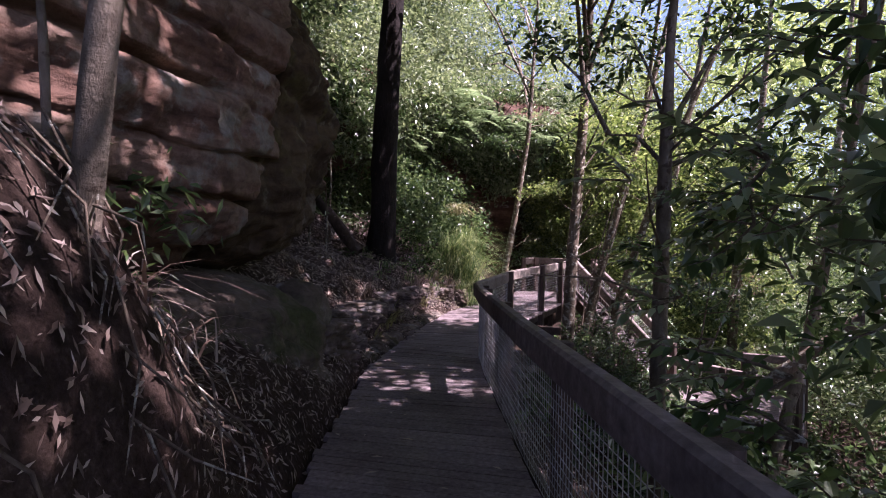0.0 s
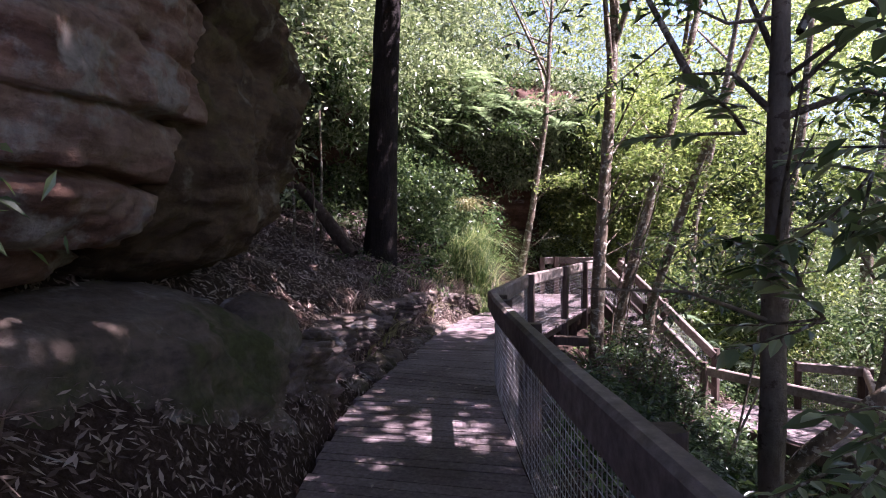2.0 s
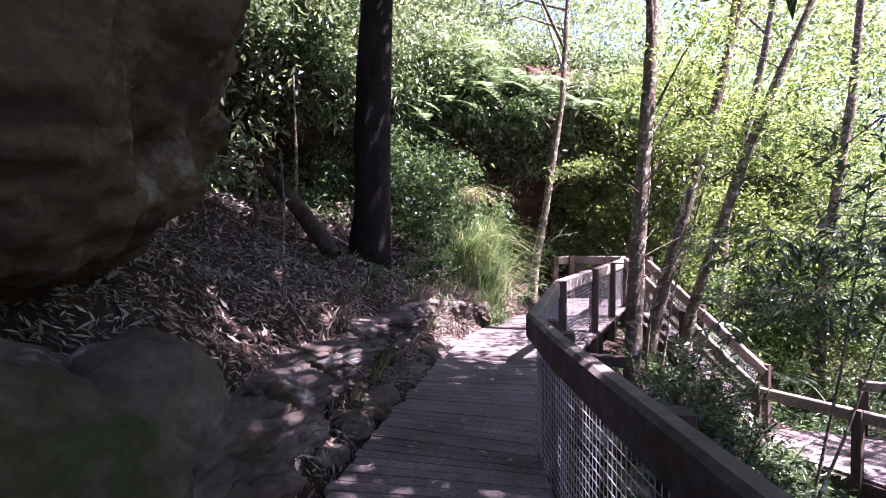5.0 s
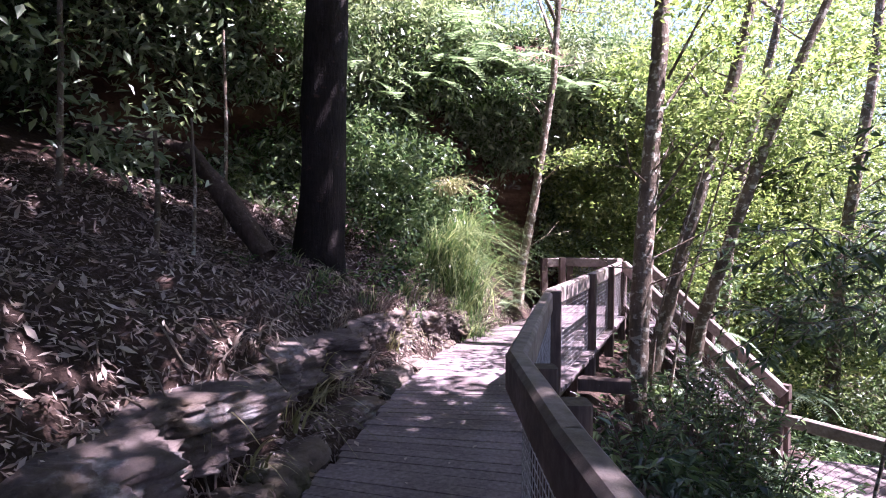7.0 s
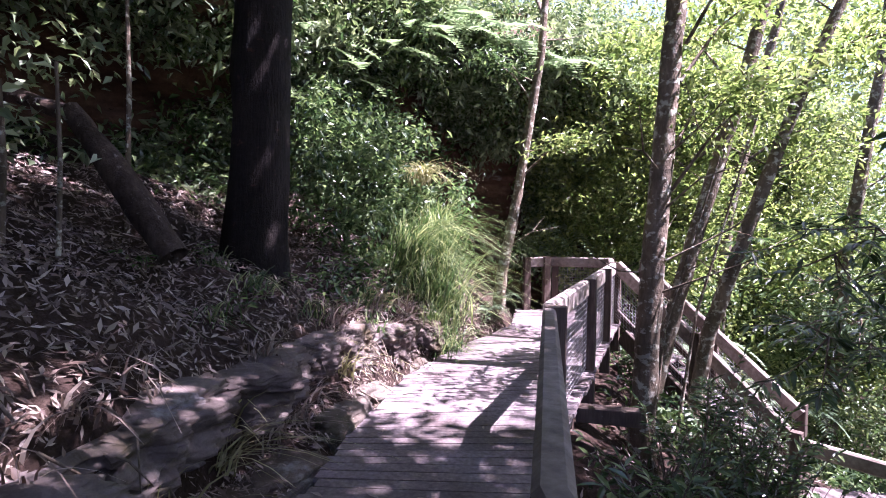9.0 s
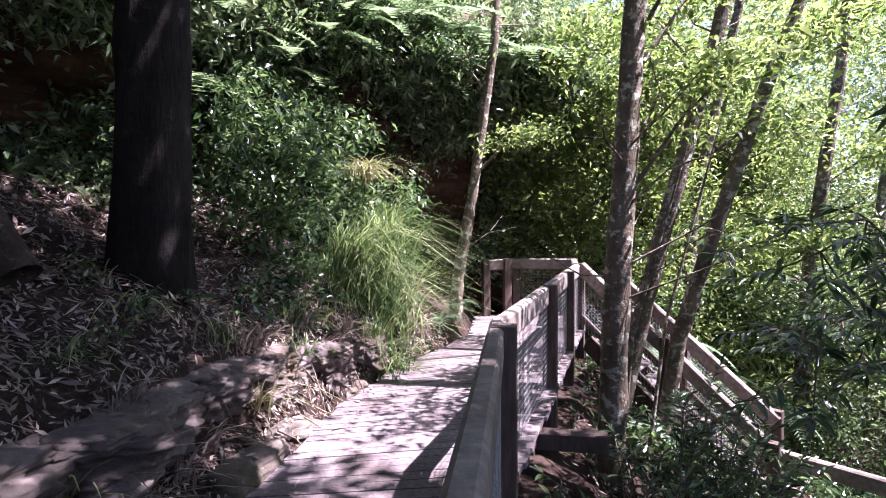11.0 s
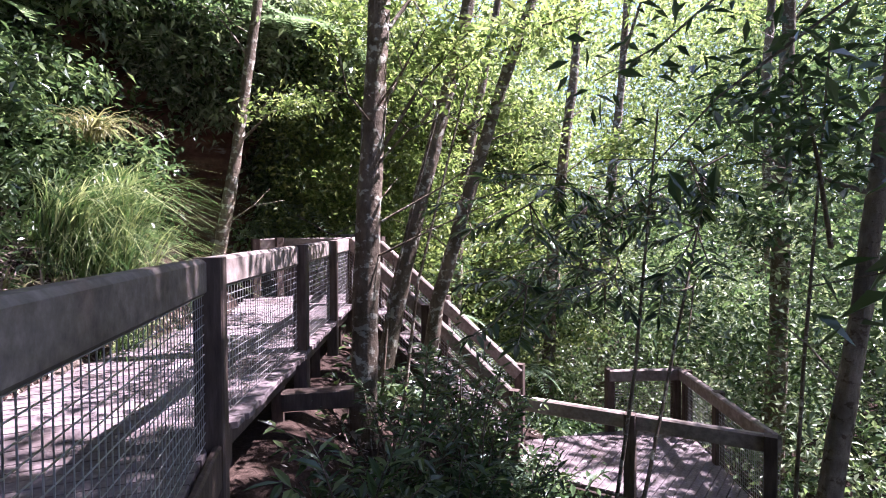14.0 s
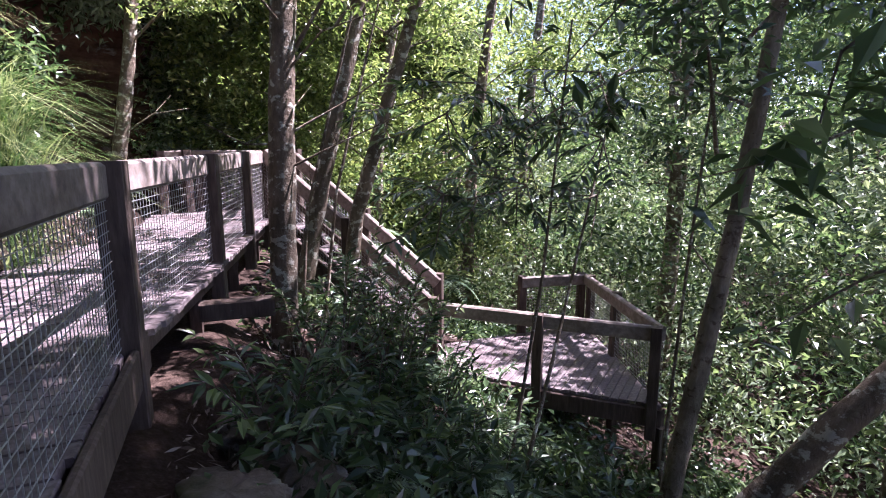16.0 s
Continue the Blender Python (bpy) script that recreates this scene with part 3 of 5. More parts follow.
def build_landing():
    ld = empty("landing", "sunlit timber landing of grey planks below the boardwalk", "landing", kind="structure")
    A, B, C, D = (Vector((*p, LAND_Z)) for p in ((2.93, 13.92), (3.4, 14.8), (6.25, 14.75), (5.1, 11.7)))
    rng = random.Random(9)
    n = 30
    for j in range(n):
        f0, f1 = j / n + 0.0015, (j + 1) / n - 0.0015
        p, q = A.lerp(D, f0), A.lerp(D, f1)
        far0 = B.lerp(C, min(1, f0 * 2.2)) if f0 < 0.45 else C.lerp(D, (f0 - 0.45) / 0.55)
        far1 = B.lerp(C, min(1, f1 * 2.2)) if f1 < 0.45 else C.lerp(D, (f1 - 0.45) / 0.55)
        bm = bmesh.new()
        z = Vector((0, 0, rng.uniform(-0.003, 0.003)))
        t = [bm.verts.new(c + z) for c in (p, far0, far1, q)]
        l = [bm.verts.new(c + z - Vector((0, 0, 0.04))) for c in (p, far0, far1, q)]
        bm.faces.new(t)
        bm.faces.new(l[::-1])
        for k in range(4):
            bm.faces.new((l[k], l[(k + 1) % 4], t[(k + 1) % 4], t[k]))
        bmesh.ops.recalc_face_normals(bm, faces=bm.faces)
        part("plank", bm, DECK, ld)
    for a, b in ((A, D), (C, D), (B, C)):
        timber("bearer", a - Vector((0, 0, 0.17)), b - Vector((0, 0, 0.17)), 0.08, 0.24, POST, ld)
    for p in (A, B, C, D, A.lerp(D, 0.5), C.lerp(D, 0.5)):
        g = gz(p.x, p.y) - 0.3
        timber("stump", (p.x, p.y, min(g, LAND_Z - 0.6)), (p.x, p.y, LAND_Z - 0.28), 0.13, 0.13, POST, ld, up=Vector((0, 1, 0)))
    return ld


build_landing()
zt = LAND_Z + 1.0
railing([(2.97, 13.92, zt), (5.08, 11.76, zt)], [0.5, 0.98], "dark timber railing along the near side of the landing", mesh=False, group="landing railing")
railing([(4.94, 14.78, zt), (6.1, 14.55, zt)], [0.02, 0.95], "timber railing with wire mesh on the far side of the landing", out=-1, group="landing railing")
railing([(6.1, 14.55, zt), (5.1, 11.78, zt)], [0.05, 0.45], "timber railing with wire mesh down the outer side of the landing", out=-1, group="landing railing")


# ---- trees ----
CLEAR = [(-1.1, 11.9, 0.9), (-2.2, 13.7, 0.6), (-0.95, 10.9, 0.35), (-4.2, 14.8, 0.9), (-3.9, 16.2, 0.8), (-0.8, 17.2, 0.8), (0.6, 18.2, 0.8), (-2.2, 18.6, 0.8), (-0.9, 12.9, 1.0), (0.3, 13.5, 0.6), (-1.0, 5.95, 0.05), (-2.4, 7.3, -0.2), (-2.6, 8.1, 0.05), (-2.5, 9.4, -0.25), (-3.1, 8.9, -0.35), (-5.6, 16.6, 1.0), (-6.2, 15.0, 0.7), (-7.6, 12.6, 0.8), (-6.8, 10.6, 0.3), (-2.2, 10.4, 0.02), (-2.1, 6.3, -0.4), (-0.75, 9.5, -0.42), (-0.7, 5.35, -0.45), (-1.65, 1.9, 0.2), (-1.95, 2.5, 0.1), (-3.0, 2.9, -0.2), (-3.7, 3.9, -0.4), (-2.7, 3.6, -0.45), (-3.4, 2.0, -0.3), (2.0, 20.5, 1.5), (0.5, 16.5, 0.9), (-4.5, 6.6, -0.25), (2.9, 2.6, 0.9), (2.3, 4.2, 0.4), (2.3, 1.5, 0.15), (2.3, 2.6, 0.2), (2.2, 3.6, 0.1), (-4.9, 1.6, -0.2), (-3.4, 4.6, -0.45), (0.6, 5.0, -0.35), (2.6, 1.8, 0.9), (3.6, 0.8, 0.5), (-2.6, 16.4, 0.8), (-1.4, 16.2, 0.9), (-2.4, 14.8, 0.9), (4.4, 15.2, 0.9), (3.2, 16.2, 0.8), (-0.4, 14.2, 0.7), (3.0, 18.0, 1.5), (-3.2, 17.5, 1.2), (-4.6, 16.0, 1.6), (-5.5, 13.5, 0.6)]

# Spots where overhead clumps are always allowed, to keep the ground below shaded.
DENSE = [(-0.4, 1.2, 0.8), (-0.9, 7.6, 0.75), (-3.8, 11.7, 0.8), (1.1, 10.2, 0.8), (1.5, 11.3, 0.75), (1.2, 9.1, 0.7), (5.0, 10.8, 1.3), (3.6, 9.6, 1.0), (6.7, 12.4, 0.9)]


def shaded(p):
    """True where a clump may hang: outside the clearings that let the sun reach the ground."""
    q = p - SUN * (p.z / SUN.z)
    for x, y, r in DENSE:
        if math.hypot(q.x - x, q.y - y) < r:
            return True
    for x, y, r in CLEAR:
        d = math.hypot(q.x - x, q.y - y) + 0.35 * noise.noise(Vector((q.x * 1.5, q.y * 1.5, 0)))
        if d < r + 0.75:
            return False
    n = noise.noise(Vector((q.x * 0.6, q.y * 0.6, 3.3)))
    if q.x > 2.8 or q.y > 12.6:
        return n > 0.42
    if q.y < 10.3:
        return n > -0.2
    return n > -0.15


TREES = [
    # points of the trunk, radii, bark, leaf, label
    ([(-3.13, 11.2, 0.85), (-3.1, 11.2, 2.6), (-3.07, 11.22, 4.4), (-2.9, 11.3, 8.0), (-2.8, 11.5, 11.5)], [0.3, 0.27, 0.255, 0.2, 0.1], BARK_DARK, LEAF_DEEP, "large tree with charred black bark on the bank", 0.35),
    ([(0.74, 12.5, -1.1), (0.79, 12.5, 0.5), (0.88, 12.5, 2.2), (1.0, 12.55, 4.0), (1.2, 12.7, 8.5)], [0.15, 0.125, 0.115, 0.105, 0.05], BARK_GREY, LEAF_YELLOW, "straight tree with pale lichen patches beside the boardwalk", 0.2),
    ([(1.0, 14.0, -1.4), (1.35, 14.0, 0.2), (1.68, 14.0, 1.6), (2.28, 14.0, 3.85), (3.2, 14.2, 8.0)], [0.13, 0.11, 0.1, 0.09, 0.04], BARK_GREY, LEAF_YELLOW, "slender leaning tree with grey bark by the stairs", 0.15),
    ([(1.75, 14.5, -1.6), (2.0, 14.4, 0.2), (2.4, 14.3, 1.6), (3.0, 14.2, 3.5), (4.6, 14.3, 7.5)], [0.12, 0.1, 0.09, 0.08, 0.03], BARK_GREY, LEAF_YELLOW, "strongly leaning slender tree with grey bark", 0.15),
    ([(-1.05, 15.5, 0.1), (-0.98, 15.5, 0.9), (-0.75, 15.5, 2.2), (-0.4, 15.5, 4.6), (-0.2, 15.6, 8.5)], [0.11, 0.095, 0.08, 0.065, 0.03], BARK_GREY, LEAF, "thin crooked tree with pale mottled bark by the deck", 0.2),
    ([(1.47, 5.0, -0.9), (1.48, 5.0, 1.0), (1.5, 5.0, 2.2), (1.53, 5.05, 3.2), (1.8, 5.3, 7.0)], [0.07, 0.06, 0.052, 0.035, 0.015], BARK_PALE, LEAF, "thin forked tree close outside the railing", 0.1),
    ([(4.1, 10.7, -3.2), (4.33, 10.7, -1.9), (4.82, 10.7, 0.35), (5.22, 10.75, 2.45), (6.2, 11.0, 8.0)], [0.12, 0.095, 0.082, 0.07, 0.03], BARK_PALE, LEAF, "leaning tree with ochre-grey bark near the landing", 0.15),
    ([(8.8, 15.4, -4.9), (8.95, 15.4, -1.0), (9.05, 15.4, 2.9), (9.2, 15.4, 6.0), (9.0, 15.5, 10.0)], [0.2, 0.17, 0.14, 0.1, 0.04], BARK_GREY, LEAF, "tall forked tree on the gully slope", 0.15),
    ([(-1.0, 2.0, 0.6), (-0.96, 2.0, 1.5), (-0.88, 2.0, 2.2), (-0.78, 2.0, 3.0), (-0.5, 1.9, 5.2)], [0.068, 0.062, 0.056, 0.048, 0.015], BARK_PALE, LEAF, "thin pale sapling leaning over the root bank", 0.1),
    ([(6.8, 10.0, -3.9), (6.9, 10.0, 0.0), (7.4, 10.2, 4.0), (7.8, 10.4, 9.0)], [0.14, 0.12, 0.09, 0.04], BARK_GREY, LEAF_DEEP, "slim dark tree on the gully slope", 0.15),
    ([(5.6, 18.5, -3.2), (5.8, 18.5, 1.0), (6.3, 18.4, 5.0), (6.6, 18.3, 10.0)], [0.16, 0.13, 0.1, 0.04], BARK_GREY, LEAF_YELLOW, "tall grey tree behind the landing", 0.15),
    ([(3.4, 18.6, -2.0), (3.6, 18.6, 2.0), (4.4, 18.5, 6.0), (5.0, 18.4, 10.0)], [0.13, 0.11, 0.08, 0.03], BARK_GREY, LEAF_YELLOW, "leaning grey tree behind the stairs", 0.15),
    ([(12.5, 19.0, -4.6), (12.6, 19.0, 0.0), (12.3, 19.0, 5.0), (12.8, 19.0, 11.0)], [0.22, 0.18, 0.13, 0.05], BARK_GREY, LEAF_YELLOW, "tall far tree across the gully", 0.15),
    ([(9.5, 22.5, -4.0), (9.6, 22.5, 1.0), (10.2, 22.5, 6.0), (10.6, 22.5, 12.0)], [0.2, 0.17, 0.12, 0.05], BARK_GREY, LEAF_YELLOW, "tall far tree across the gully", 0.15),
    # Two trees out of view, added so their crowns shade the walk.
    ([(5.2, 4.0, -3.4), (5.1, 4.0, 1.0), (4.8, 4.2, 6.0), (4.6, 4.2, 10.0)], [0.2, 0.17, 0.12, 0.05], BARK_GREY, LEAF_DEEP, "unseen tree outside the railing, added to cast shade", 0.2),
    ([(3.6, -2.0, -1.6), (3.6, -2.0, 2.0), (3.3, -1.9, 6.0), (3.0, -1.8, 10.0)], [0.2, 0.17, 0.12, 0.05], BARK_GREY, LEAF_DEEP, "unseen tree outside the railing, added to cast shade", 0.2),
    ([(-5.2, 8.6, 2.6), (-5.1, 8.6, 5.0), (-4.9, 8.6, 8.0), (-4.8, 8.7, 11.0)], [0.16, 0.14, 0.1, 0.04], BARK_DARK, LEAF_DEEP, "dark tree on the bank behind the boulder", 0.2),
    # Out of view as well, added to hold canopy over the boulder.
    ([(-6.2, -1.0, 3.2), (-6.0, -1.0, 6.0), (-5.6, -0.8, 11.0)], [0.2, 0.16, 0.06], BARK_DARK, LEAF_DEEP, "unseen dark tree above the boulder, added to cast shade", 0.2),
]

rng = np.random.default_rng(11)
tops = np.array([t[0][-1] for t in TREES])
canopy = {k: [] for k in range(len(TREES))}
pick = random.Random(21)


def add_clump(p):
    k = int(np.argmin(np.hypot(tops[:, 0] - p.x, tops[:, 1] - p.y)))
    if math.hypot(tops[k, 0] - p.x, tops[k, 1] - p.y) < 6.5:
        canopy[k].append(tuple(p))


for _ in range(4600):
    p = Vector((pick.uniform(-8, 17), pick.uniform(-8, 22), pick.uniform(7.2, 12.0)))
    if not shaded(p):
        continue
    add_clump(p)
for _ in range(1500):
    z = pick.uniform(7.2, 11.0)
    p = Vector((pick.uniform(-5.5, 2.6), pick.uniform(-4.0, 10.4), 0)) + SUN * (z / SUN.z)
    if shaded(p):
        add_clump(p)
GROVE = []
for k, (pts, radii, bark, leaf, label, flare) in enumerate(TREES):
    tree = empty("tree", label, "tree", "forest trees", "", pts[0])
    GROVE.append(tree)
    limb("trunk", pts, radii, bark, tree, 14, 0.1, k * 2.3, flare)
    top, under = Vector(pts[-1]), Vector(pts[-2])
    cs = canopy[k]
    for j, c in enumerate(cs[:: max(1, len(cs) // 7)][:7]):
        f = 0.15 + 0.11 * j
        a = under.lerp(top, f)
        c = Vector(c)
        limb("limb", [a, a.lerp(c, 0.45) + Vector((0, 0, 0.35)), c], [radii[-2] * (1 - f) * 0.6 + 0.012, 0.025, 0.008], bark, tree, 6, 0.1, j)
    if cs:
        tagged(foliage("crown", clumps(cs, 1.0, 70, rng), 0.23, leaf, tree, rng, 0.35), kind="stuff")

# low boughs of the trees that show in the walk: clumps along real branches
BOUGHS = [
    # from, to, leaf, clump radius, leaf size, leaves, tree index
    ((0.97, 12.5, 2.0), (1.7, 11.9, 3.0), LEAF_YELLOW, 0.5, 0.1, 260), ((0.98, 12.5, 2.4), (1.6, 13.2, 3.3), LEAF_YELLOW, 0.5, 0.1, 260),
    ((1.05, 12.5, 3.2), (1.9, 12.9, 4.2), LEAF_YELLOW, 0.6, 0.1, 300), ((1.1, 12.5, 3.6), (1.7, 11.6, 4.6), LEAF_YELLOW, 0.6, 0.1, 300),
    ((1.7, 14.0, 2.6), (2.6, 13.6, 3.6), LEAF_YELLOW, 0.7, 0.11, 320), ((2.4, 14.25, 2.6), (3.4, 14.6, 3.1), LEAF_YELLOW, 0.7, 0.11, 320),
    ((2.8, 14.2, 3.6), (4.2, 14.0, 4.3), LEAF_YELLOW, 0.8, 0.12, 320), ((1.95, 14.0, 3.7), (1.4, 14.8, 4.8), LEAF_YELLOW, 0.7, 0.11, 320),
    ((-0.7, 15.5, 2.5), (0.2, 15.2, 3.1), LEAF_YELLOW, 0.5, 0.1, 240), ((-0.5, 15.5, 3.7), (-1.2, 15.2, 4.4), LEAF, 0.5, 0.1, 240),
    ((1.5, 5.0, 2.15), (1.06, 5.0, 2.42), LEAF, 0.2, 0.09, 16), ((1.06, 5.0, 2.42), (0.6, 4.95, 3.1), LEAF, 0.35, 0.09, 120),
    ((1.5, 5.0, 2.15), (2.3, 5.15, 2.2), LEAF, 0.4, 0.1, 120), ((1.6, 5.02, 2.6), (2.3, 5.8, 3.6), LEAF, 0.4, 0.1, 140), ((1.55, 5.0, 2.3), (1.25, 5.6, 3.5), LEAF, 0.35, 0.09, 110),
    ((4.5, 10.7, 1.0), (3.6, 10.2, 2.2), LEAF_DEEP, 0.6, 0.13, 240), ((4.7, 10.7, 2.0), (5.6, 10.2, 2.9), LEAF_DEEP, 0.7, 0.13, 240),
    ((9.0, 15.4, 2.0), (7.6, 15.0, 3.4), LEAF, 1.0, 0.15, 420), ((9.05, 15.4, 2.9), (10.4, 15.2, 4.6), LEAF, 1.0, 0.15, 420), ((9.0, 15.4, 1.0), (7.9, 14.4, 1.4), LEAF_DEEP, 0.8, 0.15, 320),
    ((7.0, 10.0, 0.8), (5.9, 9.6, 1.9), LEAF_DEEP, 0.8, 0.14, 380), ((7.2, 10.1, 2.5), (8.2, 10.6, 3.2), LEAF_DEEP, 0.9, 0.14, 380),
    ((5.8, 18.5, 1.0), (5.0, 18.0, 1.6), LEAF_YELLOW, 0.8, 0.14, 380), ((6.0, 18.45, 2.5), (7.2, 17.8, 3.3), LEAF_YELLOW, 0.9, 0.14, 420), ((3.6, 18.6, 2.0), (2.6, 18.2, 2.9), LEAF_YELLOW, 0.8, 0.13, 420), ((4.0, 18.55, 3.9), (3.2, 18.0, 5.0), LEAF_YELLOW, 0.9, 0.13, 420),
]
for k, (a, b, leaf, r, size, n) in enumerate(BOUGHS):
    a, b = Vector(a), Vector(b)
    near = min(range(len(TREES)), key=lambda q: min((Vector(TREES[q][0][j]).lerp(Vector(TREES[q][0][j + 1]), f) - a).length for j in range(len(TREES[q][0]) - 1) for f in (0, 0.25, 0.5, 0.75, 1)))
    mid = a.lerp(b, 0.5) + Vector((0, 0, 0.12))
    bough = limb("branch", [a, mid, b], [0.022, 0.014, 0.005], BARK_GREY, GROVE[near], 6, 0.1, k)
    cs = [tuple(mid.lerp(b, f) + Vector((pick.uniform(-1, 1), pick.uniform(-1, 1), pick.uniform(-0.5, 0.5))) * r * 0.55) for f in (0.0, 0.35, 0.6, 0.8, 1.0, 1.15)]
    tagged(foliage("leaf_spray", clumps(cs, r * 0.75, n // 3, rng, 0.45), size, leaf, bough, rng, 0.2), kind="stuff")


# ---- undergrowth ----
def scatter(count, box, keep, seed, gap=-0.05):
    g = random.Random(seed)
    out = []
    for _ in range(count):
        x, y = g.uniform(box[0], box[1]), g.uniform(box[2], box[3])
        z = gz(x, y) + g.uniform(box[4], box[5])
        if keep(x, y, z) and noise.noise(Vector((x * 0.5, y * 0.5, z * 0.6 + seed))) > gap:
            out.append((x, y, z))
    return out


def open_view(x, y, z):
    """Keeps the air between the boardwalk, the stairs and the landing clear."""
    v = x - float(along(RIGHT, min(max(y, -4), 15.5)))
    if v < 0.22:
        return False
    if v < 0.7:
        return z < gz(x, y) + 0.2
    if y > 13.7 and x < 4.3:
        return z < gz(x, y) + 0.12
    if 4.8 < y < 17.6 and x < 6.9:
        return z < max(gz(x, y) + (0.55 if y < 11.5 else 0.38), -2.9) if y > 7 else z < gz(x, y) + 0.9
    return True


def stuff(name, cs, radius, per, size, material, label, flat=0.6, droop=0.3, slim=0.42):
    ob = foliage(name, clumps(cs, radius, per, rng, flat), size, material, None, rng, droop, slim)
    return tagged(ob, label, "undergrowth", kind="stuff")


stuff("undergrowth", scatter(700, (0.2, 7, 7, 17.5, 0.02, 0.5), open_view, 1, -0.2), 0.42, 60, 0.13, LEAF_DEEP, "dark green undergrowth on the slope below the boardwalk", 0.6, 0.25)
stuff("undergrowth", scatter(420, (0.3, 7, 7, 17.5, 0.02, 0.5), open_view, 2), 0.4, 36, 0.15, LEAF, "mid-green undergrowth on the slope below the boardwalk", 0.6, 0.25)
stuff("undergrowth", scatter(150, (0.1, 1.9, 8.3, 12.3, 0.0, 0.14), lambda x, y, z: x > float(along(RIGHT, y)) + 0.35, 25, -0.15), 0.24, 26, 0.11, LEAF_DEEP, "low dark plants on the earth beside the boardwalk", 0.4, 0.1)
stuff("undergrowth", scatter(1700, (6.9, 20, 4, 30, 0.0, 7.5), open_view, 3), 0.85, 88, 0.17, LEAF, "dense green thicket filling the gully", 0.7)
stuff("undergrowth", scatter(1100, (6.9, 18, 4, 26, 0.0, 6.0), open_view, 4), 0.8, 92, 0.15, LEAF_GREY, "grey-green thicket filling the gully", 0.7)
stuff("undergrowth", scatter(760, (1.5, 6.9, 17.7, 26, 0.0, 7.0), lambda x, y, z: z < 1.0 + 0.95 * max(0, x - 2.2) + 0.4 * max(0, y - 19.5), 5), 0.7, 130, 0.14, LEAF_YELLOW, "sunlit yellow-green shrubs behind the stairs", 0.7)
stuff("undergrowth", scatter(500, (1.5, 6.9, 17.7, 24, 0.0, 3.5), lambda x, y, z: z < 1.0 + 1.2 * max(0, x - 2.2), 6), 0.6, 120, 0.13, LEAF, "green shrubs behind the stairs", 0.7)
stuff("undergrowth", scatter(230, (1.6, 5.0, 0.5, 4.7, 0.0, 3.8), lambda x, y, z: x > float(along(RIGHT, y)) + 0.7 and z < gz(x, y) + 3.8 - 0.9 * max(0, x - 3.2) - 0.8 * max(0, y - 4.6) - 0.8 * max(0, 1.5 - y) , 7, -0.12), 0.4, 80, 0.11, LEAF, "dark glossy bushes close outside the railing", 0.7)
stuff("undergrowth", scatter(90, (1.8, 5.0, 1.0, 4.6, 0.0, 4.0), lambda x, y, z: x > float(along(RIGHT, y)) + 0.8, 8), 0.4, 70, 0.14, LEAF, "green bushes close outside the railing", 0.7)
stuff("undergrowth", scatter(260, (1.7, 4.6, 0.6, 4.6, 0.2, 3.6), lambda x, y, z: x > float(along(RIGHT, y)) + 1.0, 20), 0.4, 30, 0.16, LEAF_GREY, "broad pale leaves on bushes outside the railing", 0.7, 0.2, 0.5)
stuff("undergrowth", scatter(900, (1.2, 20, -12, 9, 0.0, 0.7), lambda x, y, z: x > float(along(RIGHT, max(y, -4))) + 1.0 and not (y > 5.5 and x < 5), 15, -0.25), 0.7, 60, 0.16, LEAF_DEEP, "dark green low undergrowth on the outer slope", 0.5)
stuff("undergrowth", scatter(500, (4.5, 20, -12, 6, 0.0, 3.2), lambda x, y, z: True, 16), 0.85, 70, 0.17, LEAF, "green thicket on the outer slope", 0.7)
stuff("bank_shrubs", scatter(420, (-16, -6, -10, 9, 0.0, 2.0), lambda x, y, z: True, 17), 0.8, 70, 0.16, LEAF_DEEP, "dark shrubs on the hill above the boulder", 0.7)
stuff("far_woods", scatter(3300, (-14, 46, 28, 62, 0.0, 24.0), lambda x, y, z: True, 9), 1.9, 75, 0.36, LEAF_FAR, "far woods on the opposite slope, sun glare painted into pale leaves", 0.8)
stuff("far_woods", scatter(2300, (19, 46, -4, 32, 0.0, 20.0), lambda x, y, z: True, 10), 1.8, 75, 0.34, LEAF, "far green woods across the gully", 0.8)
stuff("far_woods", scatter(2300, (14, 78, 8, 82, 0.0, 34.0), lambda x, y, z: math.hypot(x, y - 8) > 44, 27, -0.45), 2.7, 50, 0.6, LEAF_FAR, "woods high on the far slope, haze painted into pale leaves", 0.85)

# plants on and above the cliff
face = []
g = random.Random(31)
for _ in range(3400):
    s, h = g.uniform(0.12, 0.98), g.uniform(0.2, 1.0)
    n = noise.noise(Vector((s * 10, h * 5.0, 1.7)))
    dark = 0.26 < h < 0.5 and 0.49 < s < 0.6
    if n > (0.06 if dark else -0.3):
        face.append(tuple(cliff_point(s, h, g.uniform(0.05, 0.45))))
stuff("cliff_plants", face[::3], 0.42, 64, 0.14, LEAF, "leafy plants clinging to the cliff", 0.8, 0.5)
stuff("cliff_plants", face[1::3], 0.42, 64, 0.14, LEAF_GREY, "green leafy plants clinging to the cliff", 0.8, 0.5)
stuff("cliff_plants", face[2::3], 0.42, 64, 0.13, LEAF_GREY, "grey-green leafy plants clinging to the cliff", 0.8, 0.5)
stuff("clifftop_shrubs", scatter(1300, (-11, 10, 11, 32, 0.0, 4.5), lambda x, y, z: z > 6.2 and x < 8 and (x < -2 or y > 19), 12), 0.9, 95, 0.13, LEAF_GREY, "sunlit grey-green shrubs above the cliff", 0.7)
